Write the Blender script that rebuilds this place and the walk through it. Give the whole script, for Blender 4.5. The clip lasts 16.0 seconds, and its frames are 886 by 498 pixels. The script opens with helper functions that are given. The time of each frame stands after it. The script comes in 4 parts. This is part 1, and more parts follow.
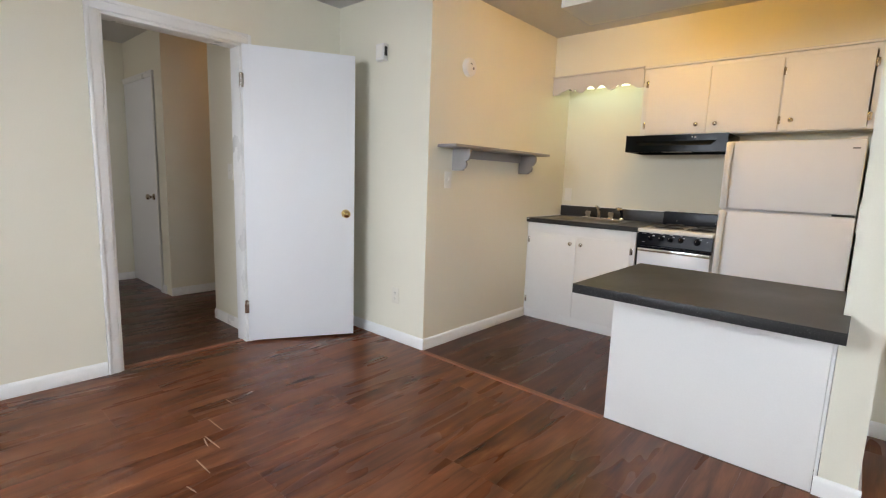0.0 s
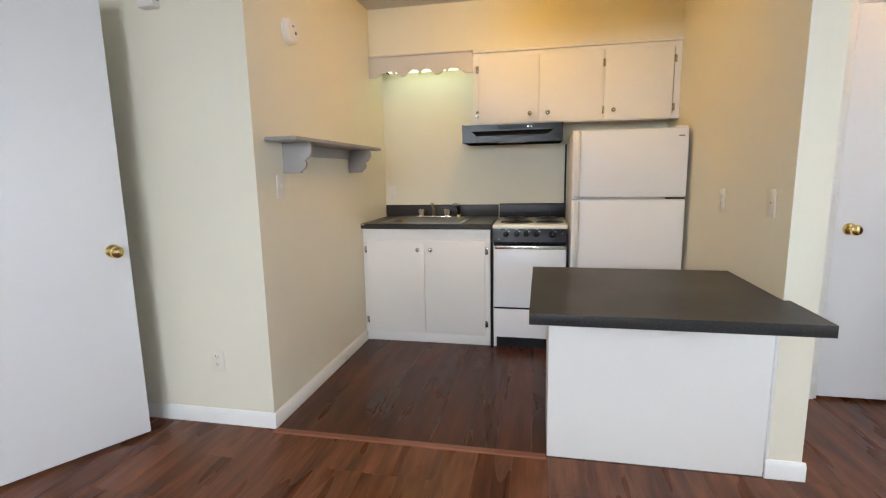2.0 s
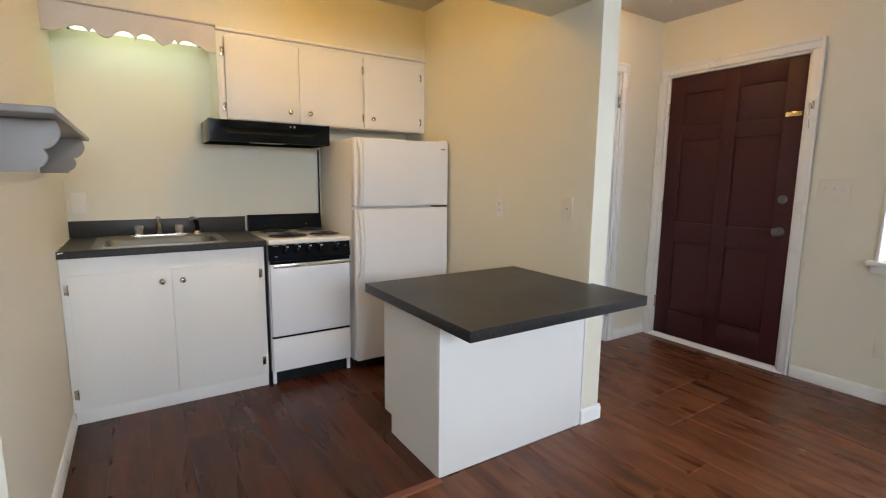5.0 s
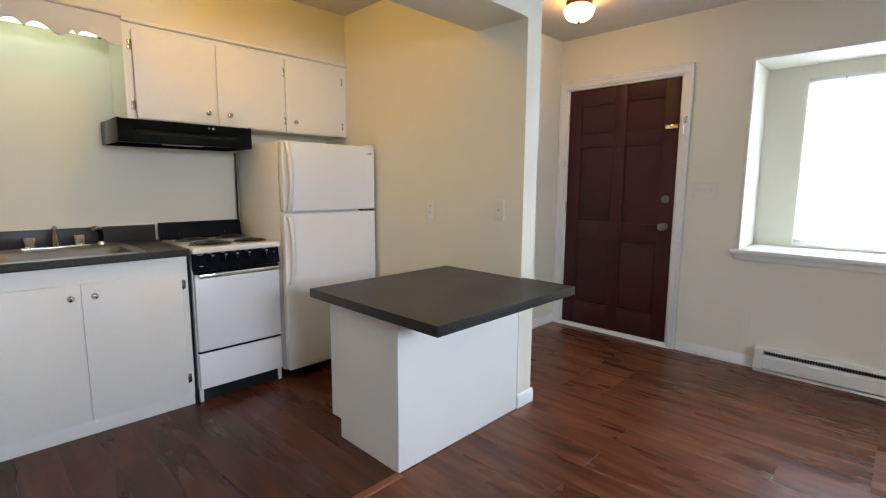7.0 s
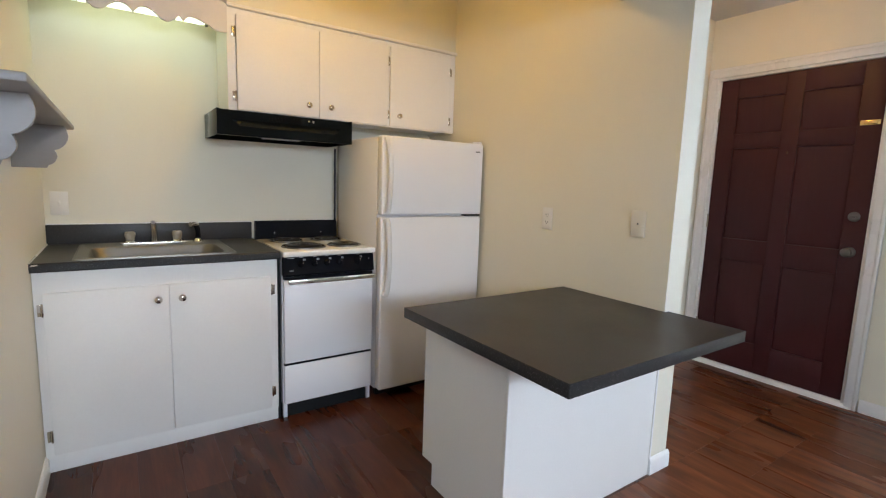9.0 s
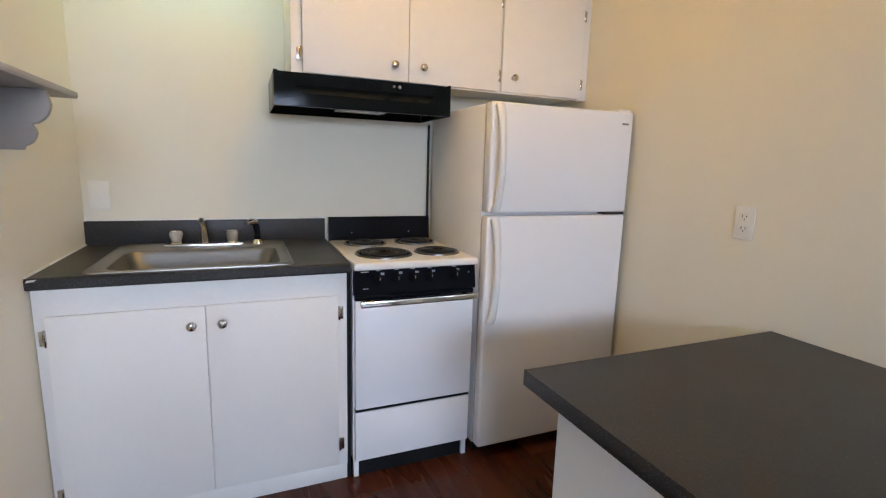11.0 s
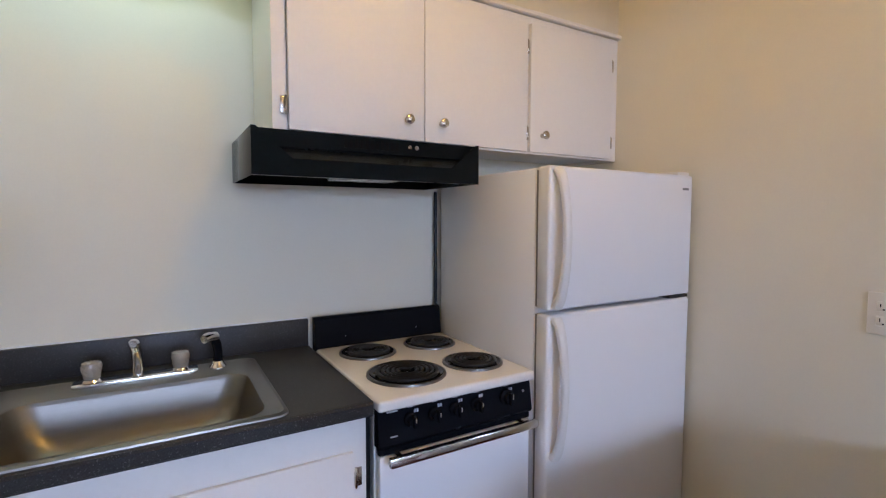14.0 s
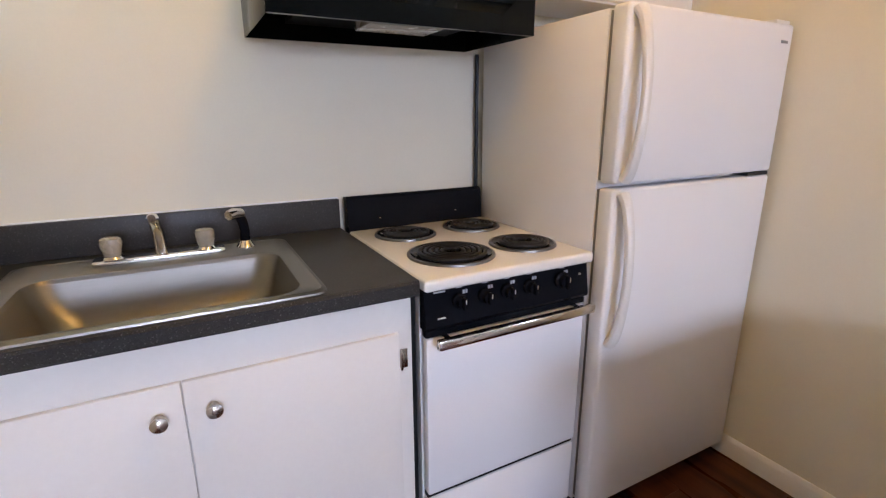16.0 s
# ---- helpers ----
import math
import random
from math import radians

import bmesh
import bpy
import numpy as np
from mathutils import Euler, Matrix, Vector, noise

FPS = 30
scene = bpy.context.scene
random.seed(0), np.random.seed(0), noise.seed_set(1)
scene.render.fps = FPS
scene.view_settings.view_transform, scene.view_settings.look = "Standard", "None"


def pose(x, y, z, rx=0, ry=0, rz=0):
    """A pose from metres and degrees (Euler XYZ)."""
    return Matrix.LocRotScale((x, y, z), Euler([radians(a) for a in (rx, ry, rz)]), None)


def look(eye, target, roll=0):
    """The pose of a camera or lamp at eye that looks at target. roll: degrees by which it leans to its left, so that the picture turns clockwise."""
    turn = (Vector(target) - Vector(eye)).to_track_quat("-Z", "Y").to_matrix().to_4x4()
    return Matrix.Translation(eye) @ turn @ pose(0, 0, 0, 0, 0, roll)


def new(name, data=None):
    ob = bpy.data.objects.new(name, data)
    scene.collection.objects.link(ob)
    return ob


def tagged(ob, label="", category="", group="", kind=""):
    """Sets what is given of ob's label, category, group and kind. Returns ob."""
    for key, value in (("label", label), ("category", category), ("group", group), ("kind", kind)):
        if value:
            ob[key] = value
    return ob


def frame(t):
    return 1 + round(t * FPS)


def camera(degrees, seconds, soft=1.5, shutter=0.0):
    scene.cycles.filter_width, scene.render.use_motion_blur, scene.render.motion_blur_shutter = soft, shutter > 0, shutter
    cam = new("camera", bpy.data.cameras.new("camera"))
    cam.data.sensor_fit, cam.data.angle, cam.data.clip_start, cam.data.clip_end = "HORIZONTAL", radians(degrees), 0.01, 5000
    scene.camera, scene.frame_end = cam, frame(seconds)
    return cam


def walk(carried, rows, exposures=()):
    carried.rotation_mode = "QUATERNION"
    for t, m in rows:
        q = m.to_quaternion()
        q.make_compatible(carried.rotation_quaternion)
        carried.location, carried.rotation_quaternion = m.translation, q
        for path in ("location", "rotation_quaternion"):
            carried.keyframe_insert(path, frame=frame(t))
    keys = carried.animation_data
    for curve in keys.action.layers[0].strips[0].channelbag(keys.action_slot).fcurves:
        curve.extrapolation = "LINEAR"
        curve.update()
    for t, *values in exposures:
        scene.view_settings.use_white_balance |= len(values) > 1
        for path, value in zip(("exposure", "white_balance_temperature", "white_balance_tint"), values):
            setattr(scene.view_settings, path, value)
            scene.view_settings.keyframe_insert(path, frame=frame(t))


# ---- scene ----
cam = camera(85.7, 16.0, soft=1.2)
PATH = [
    (0, (0.072, 0.173, 1.204), (-1.237, 1.656, 0.912), 2.0),
    (0.5, (-0.206, 0.206, 1.227), (-1.318, 1.835, 0.897), 0.6),
    (1, (-0.433, 0.282, 1.233), (-1.407, 1.996, 0.895), -0.2),
    (1.5, (-0.651, 0.424, 1.247), (-1.436, 2.244, 0.976), 0.1),
    (2, (-0.872, 0.504, 1.251), (-1.268, 2.439, 0.936), -1.0),
    (2.5, (-1.072, 0.554, 1.252), (-1.156, 2.525, 0.924), -0.4),
    (3, (-1.262, 0.676, 1.251), (-1.071, 2.644, 0.953), -0.4),
    (3.5, (-1.443, 0.727, 1.25), (-0.961, 2.647, 0.966), 0.1),
    (4, (-1.613, 0.735, 1.263), (-0.882, 2.574, 0.973), 0.5),
    (4.5, (-1.722, 0.826, 1.25), (-0.828, 2.595, 0.98), 1.0),
    (5, (-1.827, 0.94, 1.253), (-0.755, 2.603, 0.964), 0.6),
    (7.5, (-2.088, 1.076, 1.252), (-0.659, 2.45, 0.988), 0.4),
    (8, (-1.992, 1.173, 1.26), (-0.694, 2.676, 1.02), 0.6),
    (8.5, (-1.929, 1.283, 1.254), (-0.733, 2.867, 1.007), 1.3),
    (11, (-1.552, 2.087, 1.254), (-0.794, 3.906, 0.911), 1.7),
    (11.5, (-1.526, 2.312, 1.276), (-0.846, 4.169, 0.973), 1.1),
    (12, (-1.495, 2.508, 1.316), (-0.81, 4.376, 1.11), 1.6),
    (12.5, (-1.541, 2.63, 1.36), (-0.668, 4.428, 1.278), 1.5),
    (13, (-1.613, 2.685, 1.394), (-0.58, 4.398, 1.395), 0.2),
    (13.5, (-1.633, 2.704, 1.391), (-0.583, 4.406, 1.37), 0.0),
    (14, (-1.643, 2.712, 1.349), (-0.631, 4.432, 1.22), 0.1),
    (14.5, (-1.658, 2.717, 1.318), (-0.702, 4.456, 1.063), 0.0),
    (15, (-1.672, 2.736, 1.296), (-0.766, 4.481, 0.932), -0.1),
    (15.5, (-1.678, 2.774, 1.266), (-0.774, 4.499, 0.811), -0.2),
    (16, (-1.628, 2.885, 1.242), (-0.724, 4.589, 0.713), -0.3),
]
walk(cam, [(t, look(eye, target, roll)) for t, eye, target, roll in PATH],
     exposures=[(0.0, -0.26, 7150, 18), (5.0, -0.34, 6900, 16), (7.5, -0.37, 6500, 16), (8.5, -0.33, 6550, 16), (11.0, -0.20, 6050, 20), (13.0, -0.54, 5550, 24), (14.5, -0.39, 5500, 27), (15.5, -0.16, 5750, 29), (16.0, -0.08, 6250, 29)])


# ---- light ----
world = bpy.data.worlds.new("sky")
scene.world = world
world.use_nodes = True
wn = world.node_tree
sky = wn.nodes.new("ShaderNodeTexSky")
sky.sky_type, sky.sun_disc = "NISHITA", False
sky.sun_elevation, sky.sun_rotation = radians(40), radians(60)
wn.links.new(sky.outputs[0], wn.nodes["Background"].inputs[0])
wn.nodes["Background"].inputs[1].default_value = 0.12

WINDOW_POWER, SOUTH_POWER, BEDROOM_POWER = 185.0, 62.0, 13.0
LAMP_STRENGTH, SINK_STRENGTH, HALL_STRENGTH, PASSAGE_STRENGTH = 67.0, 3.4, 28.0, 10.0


def daylight(power, wide, high, eye, target, color=(0.69, 0.84, 1.0), spread=180.0):
    """Sky light standing in a window's opening."""
    lamp = bpy.data.lights.new("window_daylight", "AREA")
    lamp.shape, lamp.size, lamp.size_y = "RECTANGLE", wide, high
    lamp.energy, lamp.color, lamp.spread = power, color, radians(spread)
    new("window_daylight", lamp).matrix_world = look(eye, target)


daylight(WINDOW_POWER, 2.7, 1.25, (2.34, 0.25, 1.42), (0.0, 0.25, 1.30))
daylight(SOUTH_POWER, 1.80, 0.84, (-1.60, -1.76, 1.80), (-1.35, 0.7, 0.45), spread=110.0)
# added daylight from an unseen bedroom opening, to brighten the passage
daylight(BEDROOM_POWER, 1.2, 1.10, (-4.60, -1.76, 1.45), (-4.60, 0.0, 1.30), (0.92, 0.96, 1.0))


# ---- materials ----
def node_mat(name):
    m = bpy.data.materials.new(name)
    m.use_nodes = True
    return m, m.node_tree, m.node_tree.nodes["Principled BSDF"]


def ramp(nt, src, stops):
    r = nt.nodes.new("ShaderNodeValToRGB")
    while len(r.color_ramp.elements) < len(stops):
        r.color_ramp.elements.new(0.5)
    for e, (p, c) in zip(r.color_ramp.elements, stops):
        e.position = p
        e.color = (*c, 1) if len(c) == 3 else c
    nt.links.new(src, r.inputs[0])
    return r.outputs[0]


def noise_tex(nt, scale, detail=3.0, stretch=(1, 1, 1), offset=None, distortion=0.0, rough=0.55):
    co = nt.nodes.new("ShaderNodeTexCoord")
    mp = nt.nodes.new("ShaderNodeMapping")
    mp.inputs["Scale"].default_value = stretch
    nt.links.new(co.outputs["Object"], mp.inputs["Vector"])
    if offset is not None:
        nt.links.new(offset, mp.inputs["Location"])
    n = nt.nodes.new("ShaderNodeTexNoise")
    n.inputs["Scale"].default_value, n.inputs["Detail"].default_value = scale, detail
    n.inputs["Distortion"].default_value, n.inputs["Roughness"].default_value = distortion, rough
    nt.links.new(mp.outputs[0], n.inputs["Vector"])
    return n.outputs["Fac"]


def bump(nt, bsdf, height, strength, distance):
    b = nt.nodes.new("ShaderNodeBump")
    b.inputs["Strength"].default_value, b.inputs["Distance"].default_value = strength, distance
    nt.links.new(height, b.inputs["Height"])
    nt.links.new(b.outputs[0], bsdf.inputs["Normal"])


def surface(name, color, rough=0.5, metal=0.0, vary=0.06, big=2.5, fine=60.0, relief=0.08, depth=0.002, rough_vary=0.08, stretch=(1, 1, 1), coat=0.0, spec=0.5):
    """Paint, plastic or metal: two scales of variation in colour, gloss and relief."""
    m, nt, b = node_mat(name)
    n1 = noise_tex(nt, big, 4.0)
    n2 = noise_tex(nt, fine, 3.0, stretch)
    mix = nt.nodes.new("ShaderNodeMath")
    mix.operation = "MULTIPLY_ADD"
    nt.links.new(n1, mix.inputs[0])
    mix.inputs[1].default_value = 0.6
    half = nt.nodes.new("ShaderNodeMath")
    half.operation = "MULTIPLY"
    half.inputs[1].default_value = 0.4
    nt.links.new(n2, half.inputs[0])
    nt.links.new(half.outputs[0], mix.inputs[2])
    lo = [max(0.0, c * (1 - vary)) for c in color]
    hi = [min(1.0, c * (1 + vary)) for c in color]
    nt.links.new(ramp(nt, mix.outputs[0], [(0.3, lo), (0.7, hi)]), b.inputs["Base Color"])
    r0, r1 = max(0.02, rough - rough_vary), min(1.0, rough + rough_vary)
    nt.links.new(ramp(nt, n1, [(0.3, (r0,) * 3), (0.7, (r1,) * 3)]), b.inputs["Roughness"])
    b.inputs["Metallic"].default_value = metal
    b.inputs["Coat Weight"].default_value = coat
    b.inputs["Specular IOR Level"].default_value = spec
    if relief:
        bump(nt, b, n2, relief, depth)
    return m


def glow(name, color, strength):
    m, nt, b = node_mat(name)
    b.inputs["Base Color"].default_value = (0.9, 0.88, 0.82, 1)
    b.inputs["Emission Color"].default_value = (*color, 1)
    b.inputs["Emission Strength"].default_value = strength
    b.inputs["Roughness"].default_value = 0.3
    return m


def wood_floor(name, dark, mid, light, rough, tone):
    """Laminate planks with long streaks along y, each plank of its own tone."""
    m, nt, b = node_mat(name)
    info = nt.nodes.new("ShaderNodeObjectInfo")
    mul = nt.nodes.new("ShaderNodeMath")
    mul.operation, mul.inputs[1].default_value = "MULTIPLY", 37.0
    nt.links.new(info.outputs["Random"], mul.inputs[0])
    comb = nt.nodes.new("ShaderNodeCombineXYZ")
    nt.links.new(mul.outputs[0], comb.inputs[0])
    nt.links.new(mul.outputs[0], comb.inputs[1])
    streak = noise_tex(nt, 1.0, 5.0, (17, 2.1, 8), comb.outputs[0], 0.7)
    grain = noise_tex(nt, 1.0, 3.0, (170, 5.0, 20), comb.outputs[0], 0.3)
    cloud = noise_tex(nt, 1.0, 2.0, (6, 1.0, 3), comb.outputs[0], 0.4)
    c1 = ramp(nt, streak, [(0.24, dark), (0.46, mid), (0.80, light)])
    mx = nt.nodes.new("ShaderNodeMix")
    mx.data_type, mx.blend_type = "RGBA", "MULTIPLY"
    mx.inputs["Factor"].default_value = 0.38
    nt.links.new(c1, mx.inputs["A"])
    nt.links.new(ramp(nt, grain, [(0.3, (0.55, 0.5, 0.48)), (0.62, (1.1, 1.1, 1.1))]), mx.inputs["B"])
    my = nt.nodes.new("ShaderNodeMix")
    my.data_type, my.blend_type = "RGBA", "MULTIPLY"
    my.inputs["Factor"].default_value = 0.7
    nt.links.new(mx.outputs["Result"], my.inputs["A"])
    nt.links.new(ramp(nt, cloud, [(0.3, (0.74, 0.70, 0.69)), (0.68, (1.18, 1.15, 1.12))]), my.inputs["B"])
    mz = nt.nodes.new("ShaderNodeMix")
    mz.data_type, mz.blend_type = "RGBA", "MULTIPLY"
    mz.inputs["Factor"].default_value = 1.0
    nt.links.new(my.outputs["Result"], mz.inputs["A"])
    nt.links.new(ramp(nt, info.outputs["Random"], [(0.0, (1 - tone, 1 - tone * 1.05, 1 - tone * 1.1)), (1.0, (1 + 0.75 * tone, 1 + 0.68 * tone, 1 + 0.6 * tone))]), mz.inputs["B"])
    nt.links.new(mz.outputs["Result"], b.inputs["Base Color"])
    nt.links.new(ramp(nt, cloud, [(0.3, (rough - 0.06,) * 3), (0.7, (rough + 0.08,) * 3)]), b.inputs["Roughness"])
    b.inputs["Specular IOR Level"].default_value = 0.30
    bump(nt, b, grain, 0.12, 0.001)
    return m


M_WALL = surface("cream_wall_paint", (0.80, 0.765, 0.63), 0.62, vary=0.025, big=1.2, fine=170, relief=0.12, depth=0.0015)
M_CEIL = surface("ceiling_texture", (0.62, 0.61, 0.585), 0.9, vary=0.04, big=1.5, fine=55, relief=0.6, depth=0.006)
M_TRIM = surface("white_trim_paint", (0.84, 0.84, 0.81), 0.32, vary=0.03, big=3, fine=90, relief=0.06)
M_DOOR = surface("white_door_paint", (0.84, 0.86, 0.87), 0.42, vary=0.02, big=1.6, fine=120, relief=0.06, depth=0.001)
M_CAB = surface("white_cabinet_paint", (0.83, 0.815, 0.775), 0.52, vary=0.025, big=2.2, fine=90, relief=0.05, depth=0.001)
# white greyed so the valance's backlit shade sits in its colour
M_VALANCE = surface("shaded_white_paint", (0.66, 0.625, 0.59), 0.5, vary=0.04, fine=80, relief=0.06)
M_SHELF = surface("grey_shelf_paint", (0.31, 0.295, 0.28), 0.4, vary=0.04, fine=70, relief=0.08)
M_ISLAND = surface("white_panel_paint", (0.84, 0.83, 0.79), 0.45, vary=0.03, big=1.5, fine=140, relief=0.12, depth=0.0012)
M_ENAMEL = surface("white_enamel", (0.87, 0.875, 0.885), 0.40, vary=0.015, big=2, fine=200, relief=0.03, depth=0.0006)
M_COOKTOP = surface("cream_enamel", (0.86, 0.84, 0.79), 0.2, vary=0.03, big=6, fine=160, relief=0.03, coat=0.3)
M_FRIDGE = surface("white_pebbled_steel", (0.86, 0.855, 0.85), 0.48, vary=0.015, big=2, fine=420, relief=0.22, depth=0.0012)
M_HANDLE = surface("white_plastic", (0.80, 0.78, 0.74), 0.35, vary=0.03, big=6, fine=150, relief=0.04)
M_BLACK = surface("black_enamel", (0.007, 0.008, 0.011), 0.14, vary=0.2, big=4, fine=120, relief=0.02, spec=0.07)
M_BLACKM = surface("black_matt_metal", (0.014, 0.016, 0.017), 0.35, spec=0.15, vary=0.2, big=4, fine=160, relief=0.05)
M_HOOD = surface("black_hood_steel", (0.005, 0.007, 0.008), 0.12, spec=0.11, vary=0.2, big=4, fine=120, relief=0.03)
M_COIL = surface("burner_coil", (0.03, 0.028, 0.027), 0.35, metal=0.6, vary=0.3, big=20, fine=200, relief=0.1)
M_CHROME = surface("chrome", (0.82, 0.81, 0.79), 0.12, metal=1.0, vary=0.05, big=8, fine=200, relief=0.02)
M_PAN = surface("drip_pan_enamel", (0.012, 0.012, 0.013), 0.10, spec=0.6, vary=0.15, big=14, fine=150, relief=0.05)
M_STEEL = surface("brushed_stainless", (0.27, 0.255, 0.23), 0.36, metal=1.0, vary=0.06, rough_vary=0.03, big=3, fine=12, relief=0.06, depth=0.0008, stretch=(1, 14, 14))
M_WORN = surface("worn_nickel", (0.22, 0.21, 0.20), 0.36, metal=1.0, vary=0.15, big=12, fine=100, relief=0.04)
M_NICKEL = surface("nickel", (0.53, 0.48, 0.42), 0.24, metal=1.0, vary=0.1, big=12, fine=100, relief=0.03)
M_BRASS = surface("brass", (0.80, 0.60, 0.26), 0.18, metal=1.0, vary=0.1, big=12, fine=100, relief=0.03)
M_BRONZE = surface("bronze", (0.10, 0.05, 0.03), 0.35, metal=0.8, vary=0.2, big=10, fine=100, relief=0.05)
M_PLATE = surface("ivory_plate", (0.84, 0.815, 0.74), 0.5, vary=0.02, big=6, fine=90, relief=0.03)
M_PAINTED_PLATE = surface("painted_over_plate", (0.78, 0.74, 0.63), 0.5, vary=0.02, big=6, fine=120, relief=0.08)
M_VENT = surface("black_vent", (0.003, 0.003, 0.003), 0.6, vary=0.2, fine=60, relief=0.05, spec=0.05)
M_DARK = surface("dark_slot", (0.03, 0.03, 0.03), 0.6, vary=0.2, fine=60, relief=0.05)
M_MARK = surface("pale_print_and_glints", (0.55, 0.56, 0.58), 0.4, vary=0.05, fine=80, relief=0.0)
M_GREY = surface("grey_plastic", (0.22, 0.22, 0.22), 0.4, vary=0.1, fine=80, relief=0.05)
M_MAROON = surface("maroon_door_paint", (0.055, 0.013, 0.014), 0.42, vary=0.12, big=1.8, fine=50, relief=0.06, depth=0.001, stretch=(1, 1, 0.08), spec=0.3)
M_STRIP = surface("reddish_wood_strip", (0.24, 0.085, 0.045), 0.35, vary=0.2, big=5, fine=30, relief=0.08, stretch=(0.2, 6, 1))
M_WEAR = surface("chipped_laminate", (0.42, 0.27, 0.18), 0.6, vary=0.2, big=20, fine=90, relief=0.1)
M_WAND = surface("clear_plastic_wand", (0.16, 0.165, 0.17), 0.3, vary=0.05, fine=80, relief=0.02)
M_HEATER = surface("cream_heater_enamel", (0.76, 0.74, 0.68), 0.35, vary=0.03, big=3, fine=140, relief=0.04)
M_ACRYLIC = surface("clouded_acrylic", (0.30, 0.265, 0.21), 0.25, vary=0.12, big=20, fine=120, relief=0.1, coat=0.5)
M_GROUND = surface("outdoor_ground", (0.16, 0.17, 0.13), 0.9, vary=0.3, big=0.4, fine=8, relief=0.5, depth=0.05)
M_LIVING = wood_floor("red_brown_laminate", (0.034, 0.0090, 0.0043), (0.138, 0.0430, 0.0175), (0.270, 0.102, 0.042), 0.28, 0.13)
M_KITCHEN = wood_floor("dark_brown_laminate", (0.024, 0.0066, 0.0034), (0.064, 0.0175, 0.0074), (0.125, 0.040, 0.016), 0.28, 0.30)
M_LAMP = glow("warm_lamp_glass", (1.0, 0.58, 0.105), LAMP_STRENGTH)
M_HALL = glow("entry_lamp_glass", (1.0, 0.56, 0.18), HALL_STRENGTH)
M_PASSAGE = glow("passage_fill_glow", (1.0, 0.52, 0.20), PASSAGE_STRENGTH)
M_TUBE = glow("sink_light_diffuser", (0.82, 1.0, 0.66), SINK_STRENGTH)


def laminate(name, lo, mid, hi):
    m, nt, b = node_mat(name)
    v = nt.nodes.new("ShaderNodeTexVoronoi")
    v.inputs["Scale"].default_value = 420
    co = nt.nodes.new("ShaderNodeTexCoord")
    nt.links.new(co.outputs["Object"], v.inputs["Vector"])
    speck = ramp(nt, v.outputs["Color"], [(0.0, (lo,) * 3), (0.80, (mid,) * 3), (1.0, (hi, hi * 0.97, hi * 0.95))])
    n1 = noise_tex(nt, 2.0, 4.0)
    mx = nt.nodes.new("ShaderNodeMix")
    mx.data_type, mx.blend_type = "RGBA", "MULTIPLY"
    mx.inputs["Factor"].default_value = 1.0
    nt.links.new(speck, mx.inputs["A"])
    nt.links.new(ramp(nt, n1, [(0.3, (0.9, 0.9, 0.9)), (0.7, (1.12, 1.11, 1.1))]), mx.inputs["B"])
    nt.links.new(mx.outputs["Result"], b.inputs["Base Color"])
    nt.links.new(ramp(nt, n1, [(0.3, (0.32,) * 3), (0.7, (0.44,) * 3)]), b.inputs["Roughness"])
    b.inputs["Specular IOR Level"].default_value = 0.27
    bump(nt, b, noise_tex(nt, 260, 2.0), 0.12, 0.0008)
    return m


M_COUNTER = laminate("charcoal_laminate", 0.031, 0.041, 0.085)
M_EDGE = laminate("charcoal_edge_laminate", 0.020, 0.034, 0.13)


def clear_glass():
    m, nt, b = node_mat("window_glass")
    b.inputs["Transmission Weight"].default_value, b.inputs["Roughness"].default_value, b.inputs["IOR"].default_value = 1.0, 0.0, 1.45
    return m


def blind_slat():
    m, nt, b = node_mat("white_blind_slat")
    b.inputs["Base Color"].default_value = (0.86, 0.87, 0.88, 1)
    b.inputs["Roughness"].default_value = 0.45
    tr = nt.nodes.new("ShaderNodeBsdfTranslucent")
    tr.inputs["Color"].default_value = (0.86, 0.87, 0.88, 1)
    mx = nt.nodes.new("ShaderNodeMixShader")
    mx.inputs[0].default_value = 0.6
    nt.links.new(b.outputs[0], mx.inputs[1])
    nt.links.new(tr.outputs[0], mx.inputs[2])
    nt.links.new(mx.outputs[0], nt.nodes["Material Output"].inputs[0])
    return m


M_GLASS, M_SLAT = clear_glass(), blind_slat()


# ---- building helpers ----
ORIGIN = {}


def link_mesh(name, bm, material):
    me = bpy.data.meshes.new(name)
    bm.normal_update()
    bm.to_mesh(me)
    bm.free()
    me.materials.append(material)
    for p in me.polygons:
        p.use_smooth = max(abs(c) for c in p.normal) < 0.9999
    me.set_sharp_from_angle(angle=radians(32))
    return new(name, me)


def structure(name, bm, material, label="", category=""):
    return tagged(link_mesh(name, bm, material), label, category, "", "structure")


def thing(name, at, label, category, group="", turn=0.0, kind=""):
    """An empty at the thing's base. Parts of an unturned thing are drawn in world metres."""
    ob = new(name)
    ob.empty_display_size = 0.1
    ob.matrix_world = pose(*at, 0, 0, turn)
    ORIGIN[ob.name] = Vector(at) if turn == 0 else Vector((0, 0, 0))
    return tagged(ob, label, category, group, kind)


def part(name, bm, material, parent, label=""):
    root = parent if parent.parent is None else parent.parent
    bmesh.ops.translate(bm, verts=bm.verts, vec=-ORIGIN.get(root.name, Vector((0, 0, 0))))
    ob = link_mesh(name, bm, material)
    ob.parent = parent
    return tagged(ob, label)


